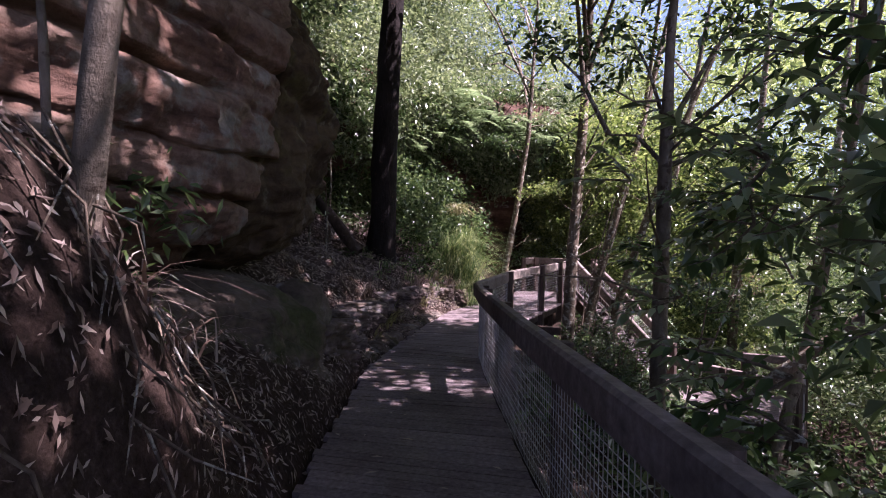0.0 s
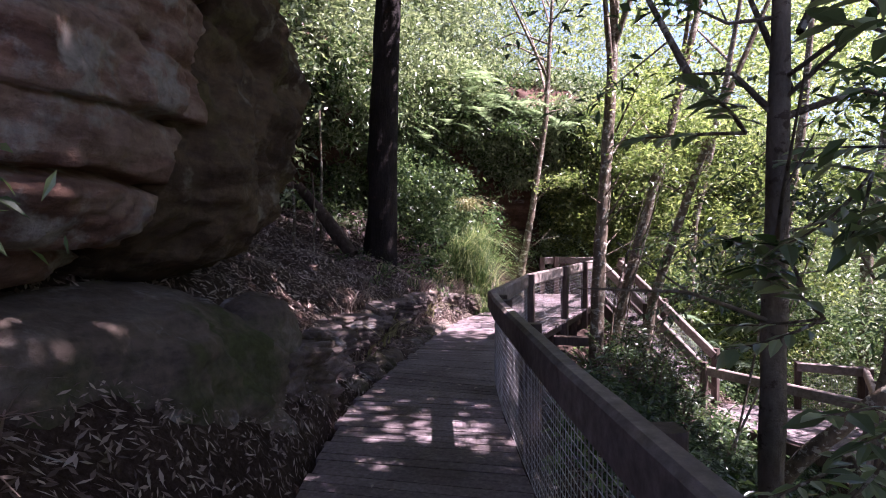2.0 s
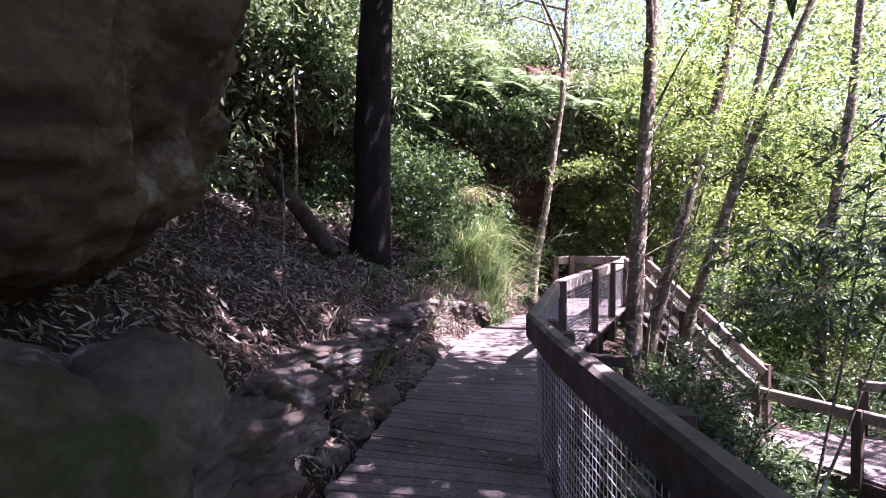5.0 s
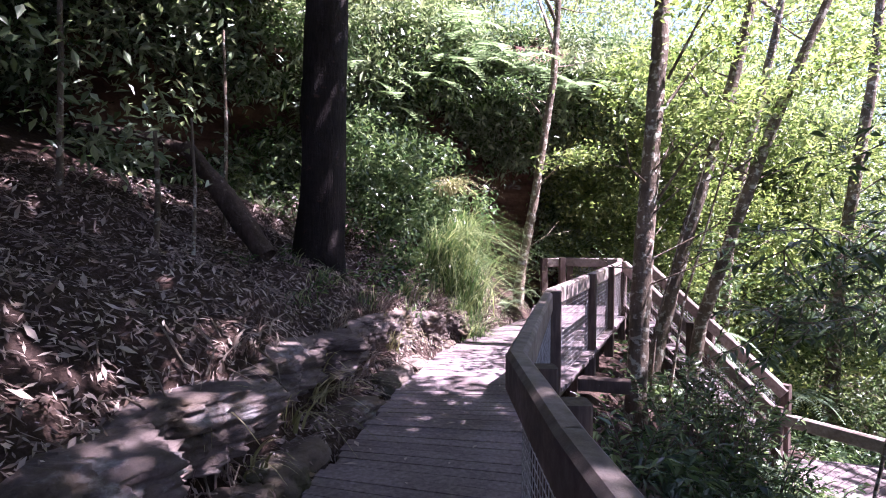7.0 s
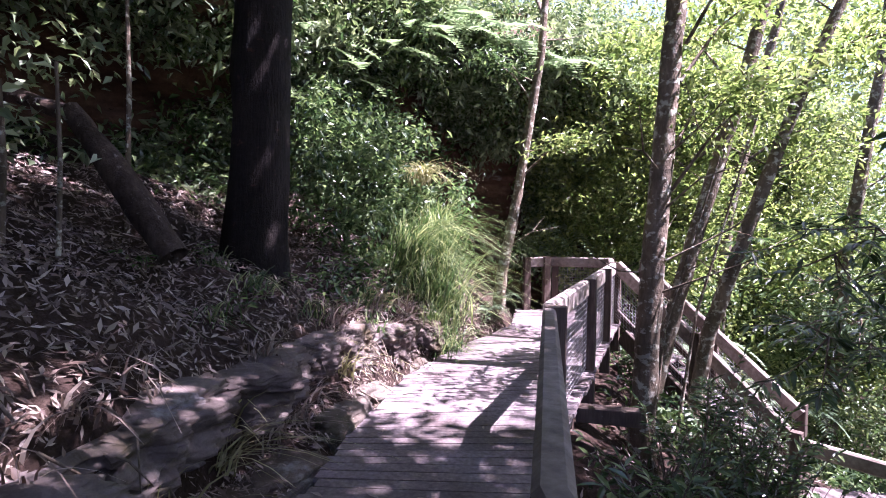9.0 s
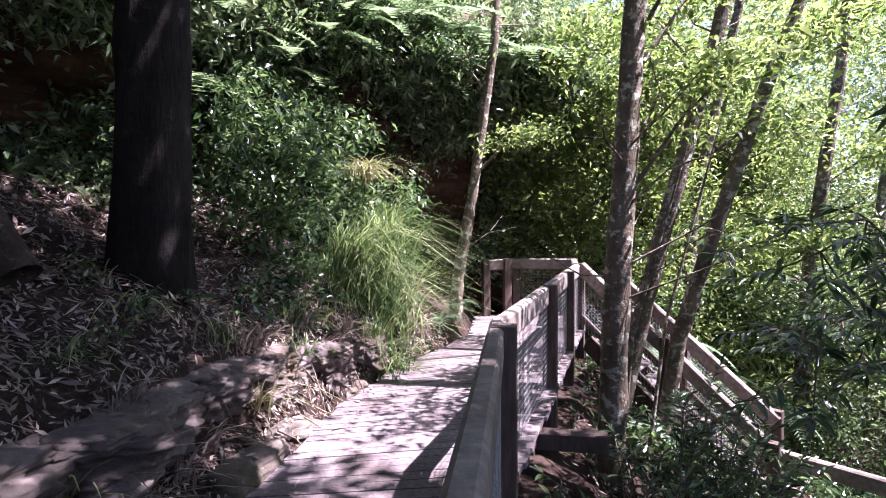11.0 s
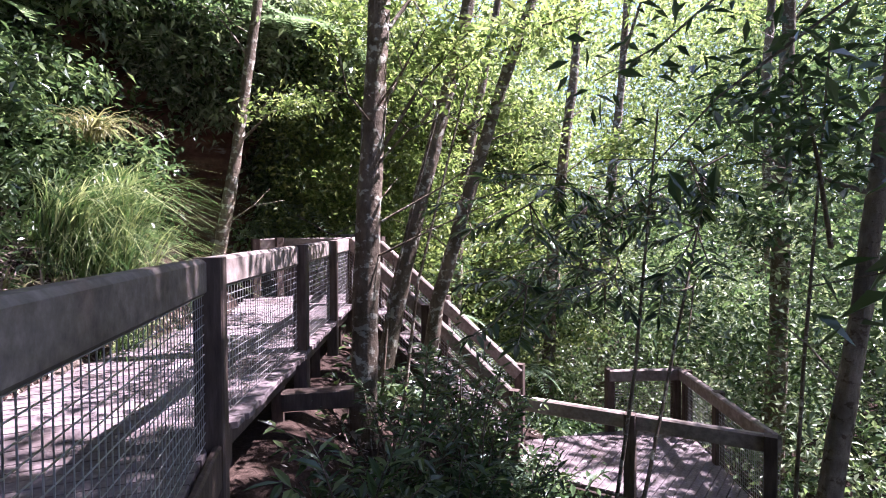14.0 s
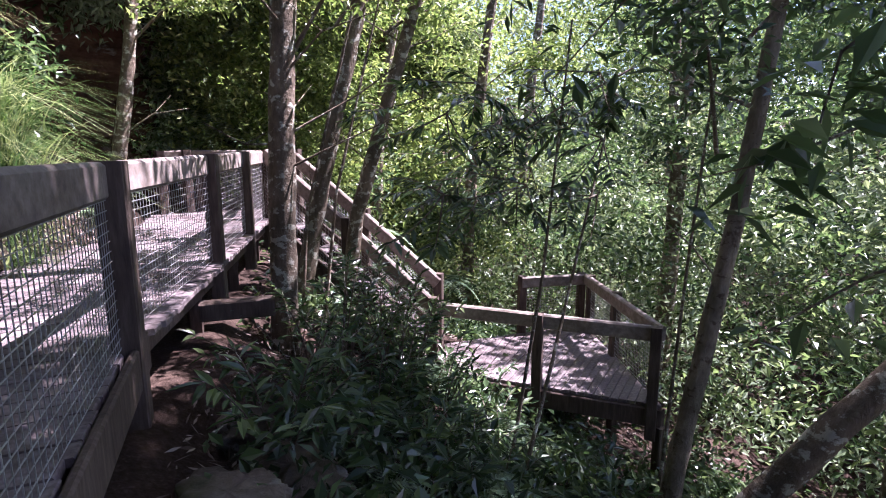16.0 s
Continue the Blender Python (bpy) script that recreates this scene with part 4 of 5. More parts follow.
stuff("clifftop_shrubs", scatter(1100, (-10, -2.5, 12.5, 21, 0.0, 5.5), lambda x, y, z: z > 5.6, 18, -0.3), 0.8, 90, 0.15, LEAF_GREY, "tall green shrubs crowding the cliff top", 0.7)
stuff("cliff_plants", scatter(90, (-3.6, -1.6, 14.4, 16.2, 0.2, 2.0), lambda x, y, z: True, 19, -0.2), 0.3, 55, 0.12, LEAF, "leafy plants behind the tall grass", 0.8, 0.4)
stuff("bank_shrubs", scatter(150, (-8, -3.9, 8.8, 16, 0.3, 3.4), lambda x, y, z: True, 13), 0.5, 60, 0.13, LEAF_GREY, "dark shrubs on the upper bank", 0.7)
stuff("bank_shrubs", scatter(46, (-5.5, -2.4, 11.6, 15.5, 0.0, 1.4), lambda x, y, z: True, 14), 0.45, 80, 0.11, LEAF, "green shrubs behind the charred tree", 0.7)
stuff("bank_shrubs", scatter(46, (-3.3, -2.2, 11.6, 13.4, 0.0, 0.4), lambda x, y, z: True, 23, -0.3), 0.22, 24, 0.1, LEAF, "low sprigs on the dark earth bank", 0.6, 0.1)
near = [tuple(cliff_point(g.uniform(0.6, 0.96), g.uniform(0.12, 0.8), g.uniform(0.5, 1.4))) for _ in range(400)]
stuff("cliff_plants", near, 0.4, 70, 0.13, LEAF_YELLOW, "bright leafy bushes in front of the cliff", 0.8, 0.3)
stuff("bank_shrubs", scatter(110, (-3.7, -2.35, 12.6, 15.2, 0.2, 2.1), lambda x, y, z: True, 24, -0.3), 0.32, 50, 0.12, LEAF, "leafy green plants on the bank above the grass", 0.8, 0.4)
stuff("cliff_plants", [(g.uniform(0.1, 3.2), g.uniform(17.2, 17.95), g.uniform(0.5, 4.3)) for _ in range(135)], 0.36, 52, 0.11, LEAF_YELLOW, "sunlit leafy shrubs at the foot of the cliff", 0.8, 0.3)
stuff("boulder_plants", [(-1.5 - 0.5 * g.random(), 2.2 + 1.1 * g.random(), 0.9 + 1.4 * g.random()) for _ in range(20)], 0.22, 16, 0.11, LEAF, "sparse leafy sprigs hanging from the root bank", 0.8, 0.4, 0.35)


# ---- grass, ferns, litter ----
def blades(centre, count, length, spread, seed, lean=(0, 0), arch=(0.45, 1.4)):
    g = np.random.default_rng(seed)
    n, k = count, 6
    an = g.uniform(0, 2 * np.pi, n)
    d = np.stack([np.cos(an) + lean[0], np.sin(an) + lean[1]], 1)
    base = np.array(centre) + np.concatenate([g.normal(size=(n, 2)) * spread, -g.uniform(0, 1.6, (n, 1)) * spread], 1)
    ln = length * g.uniform(0.45, 1.1, n)
    bend = g.uniform(arch[0], arch[1], n)
    w = g.uniform(0.005, 0.013, n)
    v = []
    for j in range(k):
        f = j / (k - 1)
        out = bend * ln * f ** 1.7 * 0.75
        z = ln * (f - bend * 0.75 * f ** 2.6)
        c = base + np.stack([d[:, 0] * out, d[:, 1] * out, z], 1)
        s = np.stack([-np.sin(an), np.cos(an), 0 * an], 1) * (w * (1 - 0.9 * f))[:, None]
        v += [c - s, c + s]
    v = np.stack(v, 1)
    b = np.arange(n)[:, None] * (2 * k)
    q = np.concatenate([b + np.array([[2 * j, 2 * j + 1, 2 * j + 3, 2 * j + 2]]) for j in range(k - 1)], 1).reshape(-1, 4)
    return v.reshape(-1, 3), q


def tussock(centre, count, length, spread, seed, label, lean=(0.35, -0.2)):
    v, f = blades(centre, count, length, spread, seed, lean)
    return tagged(raw("grass_tussock", v, f, GRASS), label, "grass", "grass tussocks")


tuft = random.Random(77)
for k in range(13):
    f = (k + tuft.random()) / 13
    x, y = -1.66 - 0.42 * f + tuft.uniform(-0.16, 0.16), 13.05 + 1.5 * f + tuft.uniform(-0.25, 0.25)
    rise = max(0.0, 1.15 * f - 0.1) * tuft.uniform(0.5, 1.0)
    tussock((x, y, gz(x, y) + rise - 0.05), tuft.randint(90, 190), tuft.uniform(0.6, 1.25), tuft.uniform(0.07, 0.18), 50 + k, "tall bright green arching grass tussock on the bank", (tuft.uniform(0.1, 0.7), tuft.uniform(-0.5, 0.1)))
for k in range(11):
    x, y = tuft.uniform(-2.65, -1.95), tuft.uniform(13.1, 14.5)
    tussock((x, y, max(gz(x, y) - 0.05, tuft.uniform(0.7, 1.35))), tuft.randint(70, 130), tuft.uniform(0.7, 1.3), tuft.uniform(0.06, 0.16), 250 + k, "wild arching green grass clump hanging from the bank", (tuft.uniform(0.2, 1.0), tuft.uniform(-0.9, -0.1)))
for k, (x, y, n, ln) in enumerate([(-2.75, 9.9, 60, 0.35), (-2.85, 10.6, 80, 0.4), (-2.5, 11.0, 60, 0.35), (-3.3, 10.8, 60, 0.4), (-2.2, 11.8, 80, 0.4), (-2.4, 12.2, 90, 0.45)]):
    tussock((x, y, gz(x, y)), n, ln, 0.08, 80 + k, "small green grass tuft on the leaf-strewn bank")
# a hanging tuft of long straw-coloured blades
v, f = blades((-2.15, 14.2, 2.35), 110, 0.75, 0.07, 97, (0.25, -0.3), (1.1, 1.6))
tagged(raw("grass_tussock", v, f, STRAW), "straw-coloured grass tuft drooping from the rock ledge", "grass", "grass tussocks")


for k, (x, y, z, n, ln) in enumerate([(-1.15, 2.3, 1.25, 70, 0.5), (-1.2, 2.75, 1.0, 50, 0.5)]):
    v, f = blades((x, y, z), n, ln, 0.1, 200 + k, (0.9, -0.3))
    tagged(raw("straw_tuft", v, f, DRY), "dry straw-coloured grass hanging over the root bank", "grass", "straw tufts")


def fern(centre, fronds, length, seed, label, lean=(0.0, 0.0), material=FERN):
    g = np.random.default_rng(seed)
    plant = empty("fern", label, "fern", "ferns", "", centre)
    for k in range(fronds):
        V, F = [], []
        an = 2 * math.pi * k / fronds + g.uniform(-0.3, 0.3)
        d = np.array([math.cos(an) + lean[0], math.sin(an) + lean[1], 0])
        s = np.array([-math.sin(an), math.cos(an), 0])
        ln, rise = length * g.uniform(0.75, 1.15), g.uniform(0.35, 0.7)
        m = 22
        line = [np.array(centre) + d * ln * f * 0.9 + np.array([0, 0, ln * (rise * f * 1.6 - 1.15 * f * f)]) for f in np.linspace(0, 1, m + 1)]
        for a, b in zip(line[:-1], line[1:]):
            n = len(V)
            V += [a - s * 0.003, a + s * 0.003, b]
            F.append((n, n + 1, n + 2))
        for j in range(2, m):
            f = j / m
            p = line[j]
            w = ln * 0.26 * math.sin(math.pi * (0.12 + 0.88 * f)) ** 0.8 + 0.01
            for e in (-1, 1):
                tip = p + s * e * w + d * w * 0.45 - np.array([0, 0, w * 0.2])
                t = d * ln / m * 0.42
                b = len(V)
                V += [p - t, p + t, tip]
                F.append((b, b + 1, b + 2))
        raw("frond", V, F, material, plant)
    return plant


for k, (x, y, z, n, ln) in enumerate([(-1.15, 14.7, 0.35, 9, 0.5), (-0.95, 14.95, 0.5, 8, 0.45)]):
    fern((x, y, z), n, ln, 120 + k, "feathery pale green fern beside the deck")
for k, (fs, fh, ln) in enumerate([(0.46, 0.78, 1.2), (0.49, 0.74, 1.2), (0.43, 0.72, 1.1), (0.53, 0.74, 1.1), (0.4, 0.66, 1.0), (0.37, 0.6, 1.0), (0.57, 0.68, 1.0), (0.62, 0.3, 0.9), (0.34, 0.66, 0.9), (0.3, 0.55, 0.9), (0.5, 0.64, 0.9), (0.6, 0.72, 1.0), (0.44, 0.84, 1.1), (0.66, 0.66, 1.0)]):
    fern(tuple(cliff_point(fs, fh, 0.1)), 10, ln, 130 + k, "feathery pale green fern growing on the rock", (0.55, -0.5))
for k, (x, y, n, ln) in enumerate([(2.6, 17.4, 10, 1.3), (3.6, 17.6, 10, 1.2), (1.4, 11.4, 8, 0.6), (2.1, 12.6, 8, 0.7), (2.0, 10.6, 8, 0.7), (1.2, 13.6, 8, 0.6), (2.9, 11.8, 8, 0.7), (1.0, 10.2, 7, 0.5), (2.6, 9.6, 8, 0.7), (4.6, 17.5, 9, 1.0)]):
    fern((x, y, gz(x, y) + (0.9 if y > 17 else 0.15)), n, ln, 150 + k, "green fern spreading on the gully slope")


def litter(name, count, box, keep, size, seed, lift=0.012, label="scattered dry brown fallen leaves"):
    g = np.random.default_rng(seed)
    x, y = g.uniform(box[0], box[1], count), g.uniform(box[2], box[3], count)
    ok = keep(x, y)
    x, y = x[ok], y[ok]
    n = len(x)
    z = ground_z(x, y) + lift
    e = 0.05
    zx, zy = (ground_z(x + e, y) - ground_z(x - e, y)) / (2 * e), (ground_z(x, y + e) - ground_z(x, y - e)) / (2 * e)
    up = np.stack([-zx, -zy, np.ones(n)], 1) + g.normal(size=(n, 3)) * 0.35
    up /= np.linalg.norm(up, axis=1, keepdims=True)
    d = np.cross(up, g.normal(size=(n, 3)))
    d /= np.linalg.norm(d, axis=1, keepdims=True)
    s = np.cross(up, d)
    ln = (size * g.uniform(0.5, 1.4, n))[:, None]
    w = ln * g.uniform(0.07, 0.18, n)[:, None]
    p = np.stack([x, y, z + 0.04 * g.random(n)], 1)
    v = np.stack([p - d * ln / 2, p + s * w + up * w * 0.5, p + d * ln / 2 + up * ln * 0.12, p - s * w + up * w * 0.5], 1).reshape(-1, 3)
    b = np.arange(n)[:, None] * 4
    f = np.concatenate([b + np.array([[0, 1, 2]]), b + np.array([[0, 2, 3]])], 1).reshape(-1, 3)
    return tagged(raw(name, v, f, DRY), label, "leaf litter", kind="stuff")


litter("leaf_litter", 62000, (-5.5, -0.2, 1.2, 14.5), lambda x, y: x < along(LEFT, y) - 0.05, 0.06, 201, 0.03)
litter("leaf_litter", 3500, (-5, -0.2, 5.2, 15), lambda x, y: x < along(LEFT, y) - 0.05, 0.1, 203, 0.04)
litter("leaf_litter", 12000, (-0.2, 7, 4, 17), lambda x, y: x > along(RIGHT, y) + 0.2, 0.085, 202, 0.045)


def deck_leaves():
    g = random.Random(77)
    for k in range(70):
        y = g.uniform(2.5, 15)
        l, r = float(along(LEFT, y)), float(along(RIGHT, y))
        f = g.random() ** 1.6
        x = l + 0.05 + f * (r - l - 0.2)
        an, ln = g.uniform(0, 6.28), g.uniform(0.05, 0.11)
        bm = bmesh.new()
        d, s = Vector((math.cos(an), math.sin(an), 0)), Vector((-math.sin(an), math.cos(an), 0))
        p = Vector((x, y, deck_height(y) + 0.006))
        ring = [p - d * ln / 2, p + s * ln * 0.16 + Vector((0, 0, 0.008)), p + d * ln / 2 + Vector((0, 0, 0.006)), p - s * ln * 0.16 + Vector((0, 0, 0.008))]
        vs = [bm.verts.new(q) for q in ring]
        bm.faces.new((vs[0], vs[1], vs[2]))
        bm.faces.new((vs[0], vs[2], vs[3]))
        tagged(link("fallen_leaf", bm, DRY), "dry curled fallen leaf lying on the deck planks", "leaf", "leaves on the deck")


deck_leaves()


# ---- log, sticks, roots ----
log = empty("fallen_log", "grey fallen log leaning on the leaf-covered bank", "log")
limb("log_trunk", [(-3.2, 10.08, 1.3), (-3.75, 10.15, 1.95), (-4.3, 10.26, 2.5)], [0.12, 0.11, 0.085], BARK_LOG, log, 12, 0.16, 3)
limb("log_branch", [(-4.25, 10.25, 2.45), (-4.8, 10.2, 2.62), (-5.6, 10.1, 2.75)], [0.07, 0.06, 0.04], BARK_LOG, log, 8, 0.15, 5)
for k, (x, y, top, r) in enumerate([(-3.8, 9.23, 2.45, 0.028), (-4.05, 10.6, 3.9, 0.025), (-3.55, 9.4, 2.6, 0.018), (-4.6, 9.0, 4.4, 0.03)]):
    st = empty("sapling", "thin bare sapling stem standing on the bank", "sapling", "bank saplings")
    limb("stem", [(x, y, gz(x, y) - 0.1), (x + 0.02, y, (gz(x, y) + top) / 2), (x - 0.03, y + 0.02, top)], [r, r * 0.85, r * 0.6], BARK_GREY, st, 7, 0.1, k)
g = random.Random(91)
for k in range(46):
    y = g.uniform(0.9, 3.2)
    x = float(along(LEFT, y)) - g.uniform(0.15, 0.8)
    p = Vector((x, y, gz(x, y) + g.uniform(0.05, 0.2)))
    q = p + Vector((g.uniform(0.1, 0.35), g.uniform(-0.3, 0.3), -g.uniform(0.1, 0.6)))
    tw = limb("root", [p, p.lerp(q, 0.5) + Vector((0.06, g.uniform(-0.1, 0.1), 0.02)), q], [0.006, 0.005, 0.002], BARK_GREY, None, 5, 0.1, k)
    tagged(tw, "thin pale root hanging from the dark bank", "root", "hanging roots")
for k in range(40):
    y = g.uniform(7.2, 13.4)
    x = float(along(LEFT, y)) - g.uniform(0.12, 0.9)
    a = g.uniform(0, 6.28)
    ln = g.uniform(0.15, 0.45)
    p = Vector((x, y, gz(x, y) + 0.09))
    q = p + Vector((math.cos(a) * ln, math.sin(a) * ln, 0))
    q.z = gz(q.x, q.y) + 0.1
    tagged(limb("stick", [p, p.lerp(q, 0.5) + Vector((0, 0, 0.05)), q], [0.007, 0.006, 0.004], BARK_PALE, None, 5, 0.1, k), "dry stick lying in the leaf litter", "stick", "litter sticks")
snag = empty("tree_stump", "broken reddish dead stump below the boardwalk", "stump")
limb("stump_trunk", [(0.79, 11.0, -1.6), (0.79, 11.0, -1.2), (0.81, 11.0, -0.78)], [0.06, 0.05, 0.03], BARK_PALE, snag, 9, 0.25, 4)


def spray(stem, r, count, size, leaf, label, seed, spread=0.1):
    """A twig with single large drooping leaves set along it."""
    g = np.random.default_rng(seed)
    tw = empty("leafy_twig", label, "branch", "near twigs")
    pts = [Vector(p) for p in stem]
    limb("stem", pts, [r * (1 - 0.75 * k / (len(pts) - 1)) for k in range(len(pts))], BARK_GREY, tw, 6, 0.1, seed)
    pos = []
    for k in range(count):
        f = g.uniform(0.25, 1.0) * (len(pts) - 1)
        j = min(int(f), len(pts) - 2)
        pos.append(np.array(pts[j].lerp(pts[j + 1], f - j)) + g.normal(size=3) * spread)
    v, f = leaves(np.array(pos), size, g, 0.45, 0.34)
    for k in range(count):
        raw("leaf", v[4 * k:4 * k + 4], [(0, 1, 2), (0, 2, 3)], leaf, tw)
    return tw


NEAR = "twig with large dark green leaves hanging near the railing"
spray([(3.0, 8.1, 1.75), (2.6, 8.25, 1.62), (2.35, 8.38, 1.4), (2.2, 8.35, 1.05)], 0.012, 30, 0.19, LEAF, NEAR, 301, 0.09)
spray([(3.0, 8.5, 1.2), (2.5, 8.4, 1.12), (2.2, 8.5, 1.0), (1.97, 8.7, 0.92)], 0.01, 26, 0.19, LEAF_DEEP, NEAR, 302, 0.08)
spray([(2.9, 8.0, 0.7), (2.4, 8.2, 0.6), (2.07, 8.37, 0.36)], 0.01, 12, 0.18, LEAF, NEAR, 303, 0.07)
spray([(3.3, 9.1, 2.6), (2.7, 9.2, 2.2), (2.2, 9.4, 1.8), (1.92, 9.6, 1.43)], 0.012, 44, 0.16, LEAF_DEEP, NEAR, 304, 0.16)
spray([(3.6, 10.1, 3.2), (3.0, 10.2, 2.8), (2.55, 10.3, 2.4), (2.1, 10.4, 2.15)], 0.014, 80, 0.14, LEAF_DEEP, NEAR, 305, 0.22)
spray([(4.2, 11.5, 1.9), (3.4, 11.6, 1.5), (2.8, 11.8, 1.1), (2.4, 12.0, 0.9)], 0.012, 80, 0.14, LEAF_DEEP, NEAR, 309, 0.24)
spray([(3.4, 12.6, 1.4), (2.8, 12.8, 1.0), (2.3, 13.0, 0.8)], 0.012, 70, 0.13, LEAF_DEEP, NEAR, 310, 0.22)
spray([(0.95, 5.0, 2.6), (0.75, 5.15, 2.48), (0.53, 5.3, 2.34), (0.36, 5.34, 2.24)], 0.006, 36, 0.085, LEAF_DEEP, "dark leafy twig hanging above the boardwalk", 306, 0.07)
spray([(0.6, 4.95, 3.1), (0.3, 5.15, 2.8), (0.06, 5.24, 2.52)], 0.006, 30, 0.085, LEAF_DEEP, "dark leafy twig hanging above the boardwalk", 307, 0.08)
spray([(2.6, 3.2, 1.2), (2.1, 3.6, 1.5), (1.75, 3.9, 1.75), (1.6, 4.3, 1.95)], 0.008, 40, 0.11, LEAF, "leafy twig beside the thin forked tree", 308, 0.1)

leaner = empty("leaning_trunk", "dark mottled trunk leaning across the gully side", "trunk")
limb("trunk", [(2.5, 9.3, -2.0), (3.05, 8.98, -1.0), (3.61, 8.7, -0.25), (4.8, 8.2, 1.0)], [0.1, 0.09, 0.085, 0.07], BARK_GREY, leaner, 12, 0.12, 6)
for k, (a, b, c) in enumerate([((2.6, 10.9, -2.0), (3.2, 11.3, -0.9), (4.2, 11.8, 1.6)), ((2.9, 11.6, -2.2), (3.3, 11.7, -0.2), (3.7, 11.9, 2.4)), ((4.6, 11.2, -3.0), (4.9, 11.3, -0.2), (5.2, 11.3, 3.0)), ((1.2, 13.0, -1.2), (1.45, 13.1, 0.6), (2.1, 13.2, 3.0)), ((1.0, 13.2, -1.2), (1.15, 13.3, 0.4), (1.75, 13.3, 2.6))]):
    sp = empty("sapling", "slender dark sapling growing up past the landing", "sapling", "gully saplings")
    limb("stem", [a, b, c], [0.022, 0.018, 0.01], BARK_GREY, sp, 7, 0.1, 40 + k)

for k, (x, y, r) in enumerate([(0.15, 9.6, 0.28), (0.5, 10.1, 0.3), (0.3, 10.7, 0.22), (0.75, 9.4, 0.3), (0.9, 10.7, 0.2), (0.35, 8.8, 0.25)]):
    rock("rock", (x, y, gz(x, y) + 0.05), (r, r * 1.2, r * 0.7), ROCK_LOW, "dark mossy rock on the slope below the boardwalk", 61.0 + k, 3.0, 0.08, 0.4, (48, 32), 0.6, 0.0, 0.15)

# bare side twigs on the slim trees
g = random.Random(404)
for k in (1, 2, 3, 4, 5, 6, 7, 9, 10, 11, 12, 13):
    pts, bark = [Vector(p) for p in TREES[k][0]], TREES[k][2]
    for j in range(7):
        q = g.randrange(1, len(pts) - 1)
        a = pts[q].lerp(pts[q + 1], g.random() * 0.8)
        an, ln = g.uniform(0, 6.28), g.uniform(0.5, 1.5)
        b = a + Vector((math.cos(an) * ln, math.sin(an) * ln, g.uniform(0.1, 0.7) * ln))
        m = a.lerp(b, 0.5) + Vector((g.uniform(-0.1, 0.1), g.uniform(-0.1, 0.1), g.uniform(-0.12, 0.1)))
        tw = limb("twig", [a, m, b], [0.014, 0.009, 0.004], bark, GROVE[k], 5, 0.1, k + j)
        c = m + Vector((g.uniform(-0.4, 0.4), g.uniform(-0.4, 0.4), g.uniform(0.05, 0.4)))
        limb("side_shoot", [m, c], [0.006, 0.003], bark, tw, 4, 0.05, j)


# ---- leafy plants near the walk ----
def pinnate(name, centre, stems, leaf, label, category, group, seed, leaf_size=0.15, pairs=7, slim=0.26):
    """Arching stems with leaves in pairs along them. stems: end points relative to the centre."""
    g = np.random.default_rng(seed)
    plant = empty(name, label, category, group, "", centre)
    c = Vector(centre)
    for k, e in enumerate(stems):
        e = Vector(e)
        line = [c + Vector((e.x * f, e.y * f, e.z * (1.7 * f - 0.7 * f * f))) for f in (0, 0.25, 0.5, 0.75, 1.0)]
        stem = limb("stem", line, [0.009, 0.008, 0.006, 0.005, 0.003], BARK_GREY, plant, 5, 0.1, seed + k)
        V, F = [], []
        for j in range(pairs):
            f = 0.3 + 0.7 * (j + 0.5 * g.random()) / pairs
            q = min(int(f * 4), 3)
            p = line[q].lerp(line[q + 1], min(1.0, f * 4 - q))
            d = (line[q + 1] - line[q]).normalized()
            s = d.cross(Vector((0, 0, 1))).normalized()
            for side in ((-1, 1) if j < pairs - 1 else (-1, 1, 0)):
                w = (d * g.uniform(0.35, 0.8) + s * side * g.uniform(0.6, 1.0) + Vector((0, 0, g.uniform(-0.55, 0.15)))).normalized()
                ln = leaf_size * g.uniform(0.65, 1.2)
                t = (w.cross(Vector((g.normal() * 0.3, g.normal() * 0.3, 1)))).normalized() * ln * slim * 0.5
                up = t.cross(w).normalized() * ln * 0.05
                b = len(V)
                drop = Vector((0, 0, -ln * 0.1))
                V += [p, p + w * ln * 0.35 + t + up, p + w * ln * 0.7 + t * 0.7 + up + drop * 0.5, p + w * ln + drop, p + w * ln * 0.7 - t * 0.7 + up + drop * 0.5, p + w * ln * 0.35 - t + up, p + w * ln * 0.5 + drop * 0.2]
                F += [(b, b + 1, b + 6), (b + 1, b + 2, b + 6), (b + 2, b + 3, b + 6), (b + 3, b + 4, b + 6), (b + 4, b + 5, b + 6), (b + 5, b, b + 6)]
        tagged(raw("leaf_spray", [tuple(p) for p in V], F, leaf, stem), kind="stuff")
    return plant


g = random.Random(515)
for k in range(40):
    y = g.uniform(8.7, 13.2)
    x = float(along(RIGHT, y)) + g.uniform(0.75, 2.9)
    h = g.uniform(0.35, 0.95)
    ends = [(math.cos(a) * g.uniform(0.25, 0.6), math.sin(a) * g.uniform(0.25, 0.6), h * g.uniform(0.7, 1.1)) for a in (g.uniform(0, 6.28) + 2.1 * q for q in range(g.randint(4, 6)))]
    pinnate("gully_plant", (x, y, gz(x, y) - 0.03), ends, g.choice((LEAF, LEAF_DEEP, LEAF)), "leafy plant with lance-shaped leaves on the gully slope", "plant", "gully plants", 600 + k, g.uniform(0.13, 0.2), g.randint(5, 8))
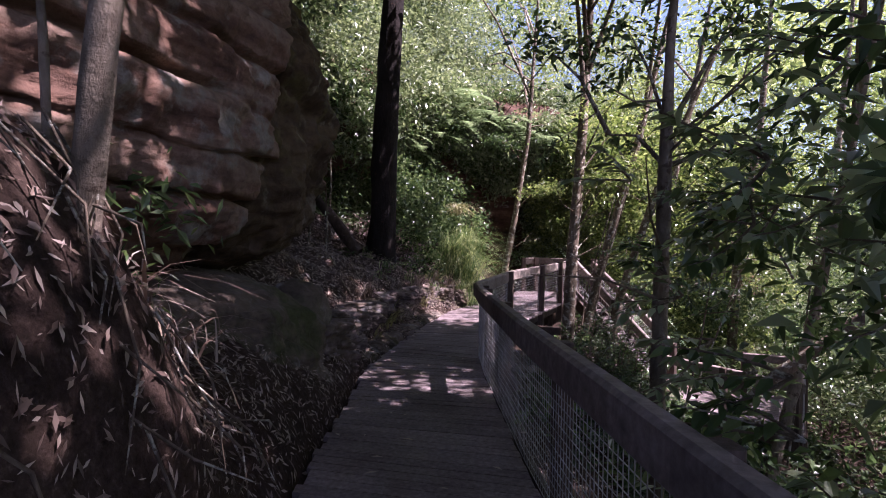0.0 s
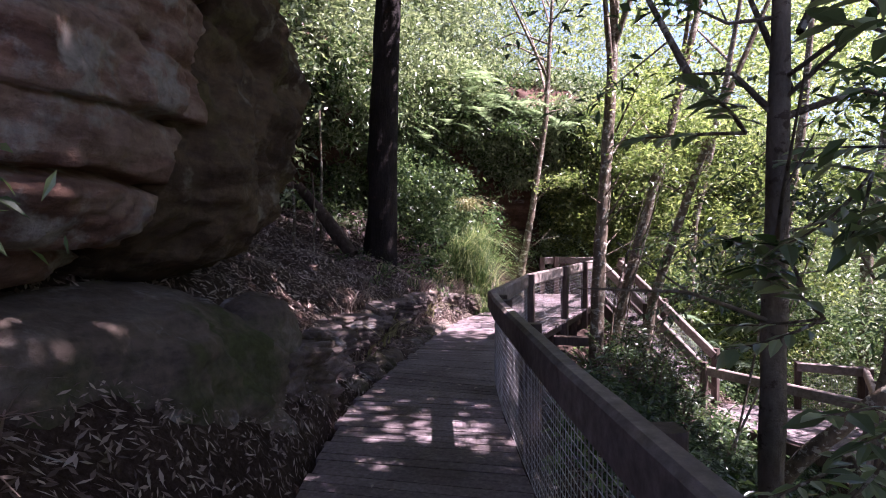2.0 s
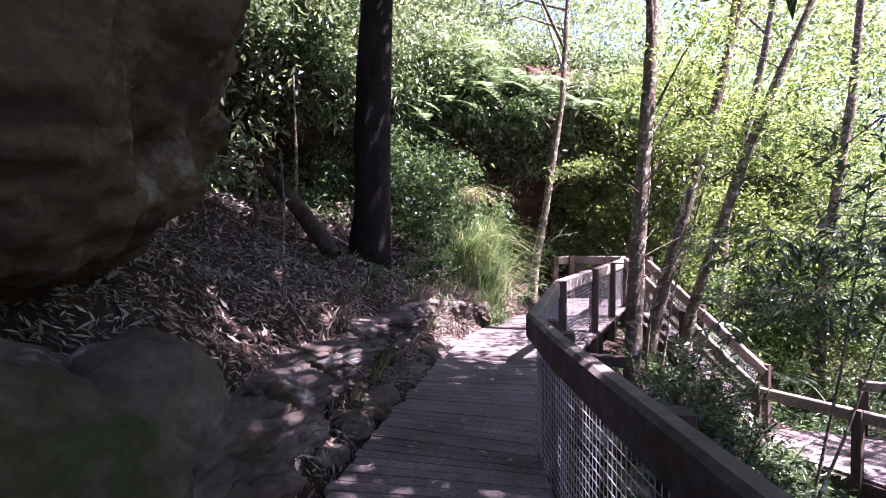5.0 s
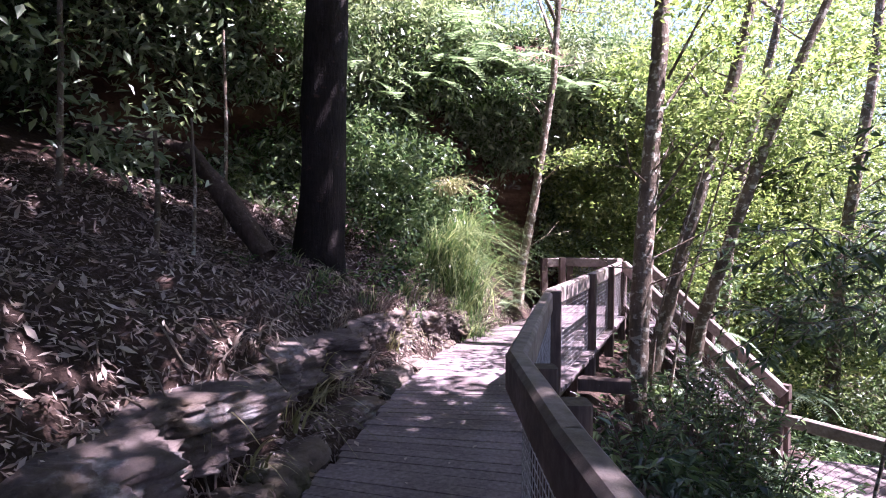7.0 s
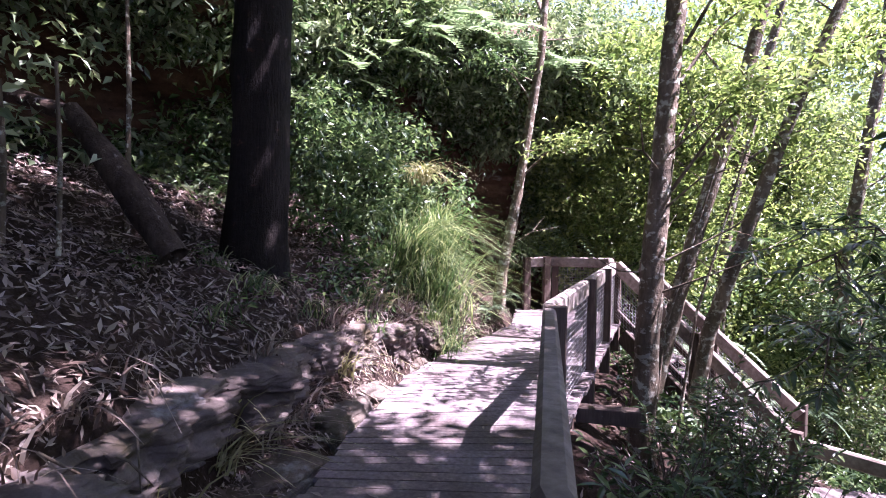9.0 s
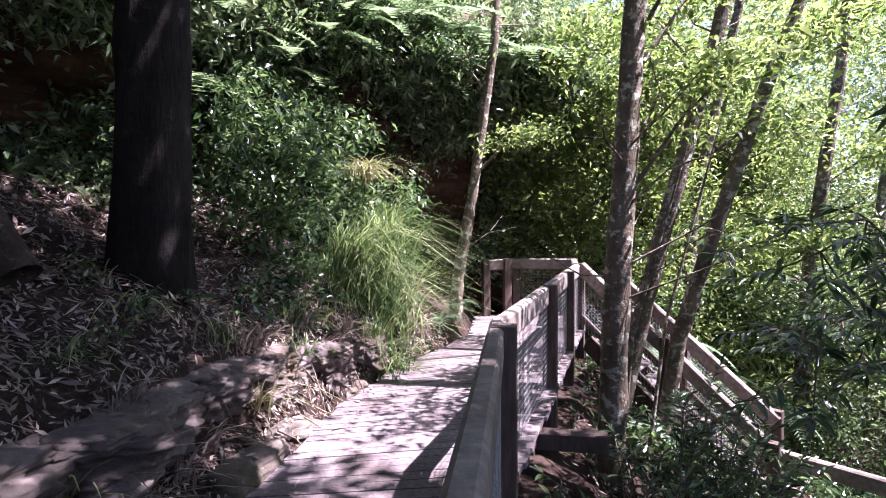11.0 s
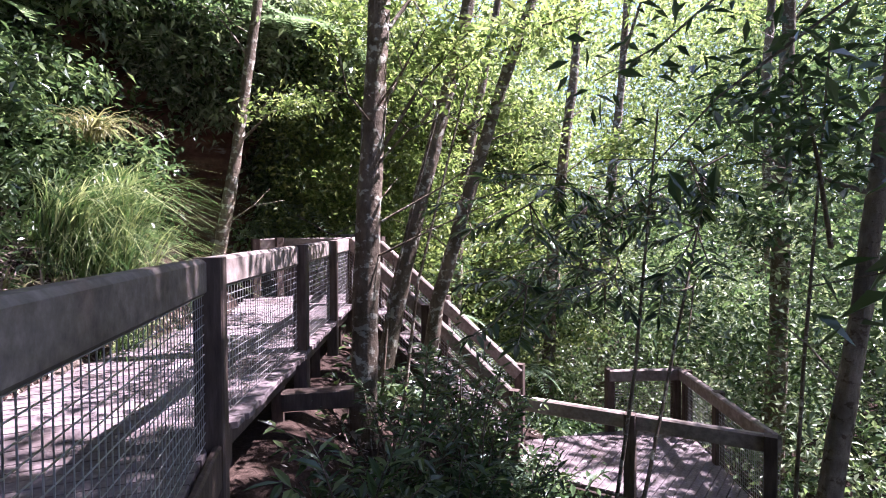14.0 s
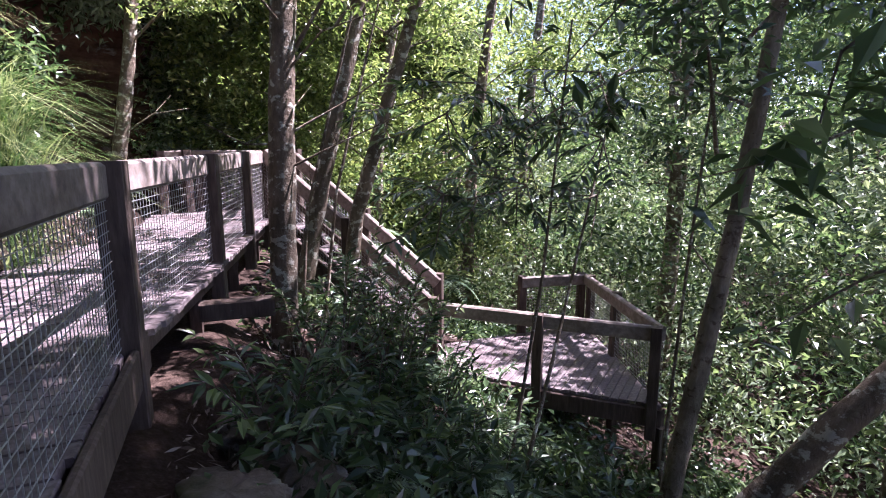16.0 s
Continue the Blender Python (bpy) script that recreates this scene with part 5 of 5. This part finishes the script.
for k in range(11):
    x, y, h = g.uniform(1.0, 2.4), g.uniform(11.8, 13.1), g.uniform(1.0, 1.5)
    ends = [(math.cos(a) * g.uniform(0.25, 0.6), math.sin(a) * g.uniform(0.25, 0.6), h * g.uniform(0.7, 1.1)) for a in (g.uniform(0, 6.28) + 1.3 * q for q in range(5))]
    pinnate("gully_plant", (x, y, gz(x, y) - 0.03), ends, LEAF_DEEP if k % 2 else LEAF, "tall leafy plant growing up beside the stairs", "plant", "gully plants", 660 + k, g.uniform(0.12, 0.17), 9)
for k in range(30):
    y = g.uniform(2.1, 5.0)
    x = float(along(RIGHT, y)) + g.uniform(0.75, 1.7)
    z = g.uniform(-0.3, 2.6)
    ends = [(-g.uniform(0.1, 0.55), g.uniform(-0.5, 0.4), g.uniform(-0.35, 0.25)) for _ in range(3)]
    pinnate("leafy_twig", (x, y, z), ends, LEAF_GREY if k % 3 else LEAF, "twig with broad glossy leaves outside the railing", "branch", "bush twigs", 700 + k, g.uniform(0.1, 0.16), 5, 0.45)
for k in range(30):
    x, y, z = g.uniform(2.0, 3.9), g.uniform(10.9, 13.2), g.uniform(0.5, 1.9)
    ends = [(g.uniform(-0.75, 0.35), g.uniform(-0.6, 0.4), g.uniform(-0.45, 0.15)) for _ in range(4)]
    pinnate("leafy_branch", (x, y, z), ends, LEAF_DEEP if k % 3 else LEAF, "drooping branch with long dark green leaves above the stairs", "branch", "drooping branches", 900 + k, g.uniform(0.13, 0.19), 7, 0.28)
for k in range(9):
    y = g.uniform(9.4, 13.6)
    x = float(along(LEFT, y)) - g.uniform(0.75, 1.6)
    ends = [(math.cos(a) * 0.2, math.sin(a) * 0.2, g.uniform(0.1, 0.25)) for a in (g.uniform(0, 6.28) + 1.6 * q for q in range(4))]
    pinnate("seedling", (x, y, gz(x, y) + 0.01), ends, LEAF, "small green seedling in the leaf litter", "plant", "bank seedlings", 800 + k, 0.09, 4, 0.32)
stem = empty("sapling", "thin pale bare stem beside the leaning sapling", "sapling", "bank saplings")
limb("stem", [(-1.12, 2.05, 0.9), (-1.14, 2.03, 1.7), (-1.17, 2.02, 2.3), (-1.22, 2.0, 3.0)], [0.02, 0.018, 0.016, 0.01], BARK_PALE, stem, 8, 0.1, 9)
g = random.Random(616)
for k in range(26):
    y = g.uniform(7.6, 13.0)
    x = float(along(LEFT, y)) - g.uniform(0.35, 0.75)
    v, f = blades((x, y, gz(x, y) + 0.1), g.randint(14, 30), g.uniform(0.3, 0.55), 0.06, 300 + k, (g.uniform(0.6, 1.3), g.uniform(-0.4, 0.4)))
    tagged(raw("straw_tuft", v, f, STRAW if k % 3 == 0 else DRY), "dry straw and root fibres hanging over the rock ledge", "grass", "straw tufts")
for k in range(34):
    y = g.uniform(7.4, 13.2)
    x = float(along(LEFT, y)) - g.uniform(0.3, 0.6)
    p = Vector((x, y, gz(x, y) + g.uniform(0.02, 0.1)))
    q = p + Vector((g.uniform(0.1, 0.32), g.uniform(-0.3, 0.3), -g.uniform(0.05, 0.3)))
    tagged(limb("root", [p, p.lerp(q, 0.5) + Vector((0.05, g.uniform(-0.05, 0.05), 0.05)), q], [0.008, 0.006, 0.003], BARK_PALE, None, 5, 0.1, k), "thin pale root hanging over the rock ledge", "root", "ledge roots")
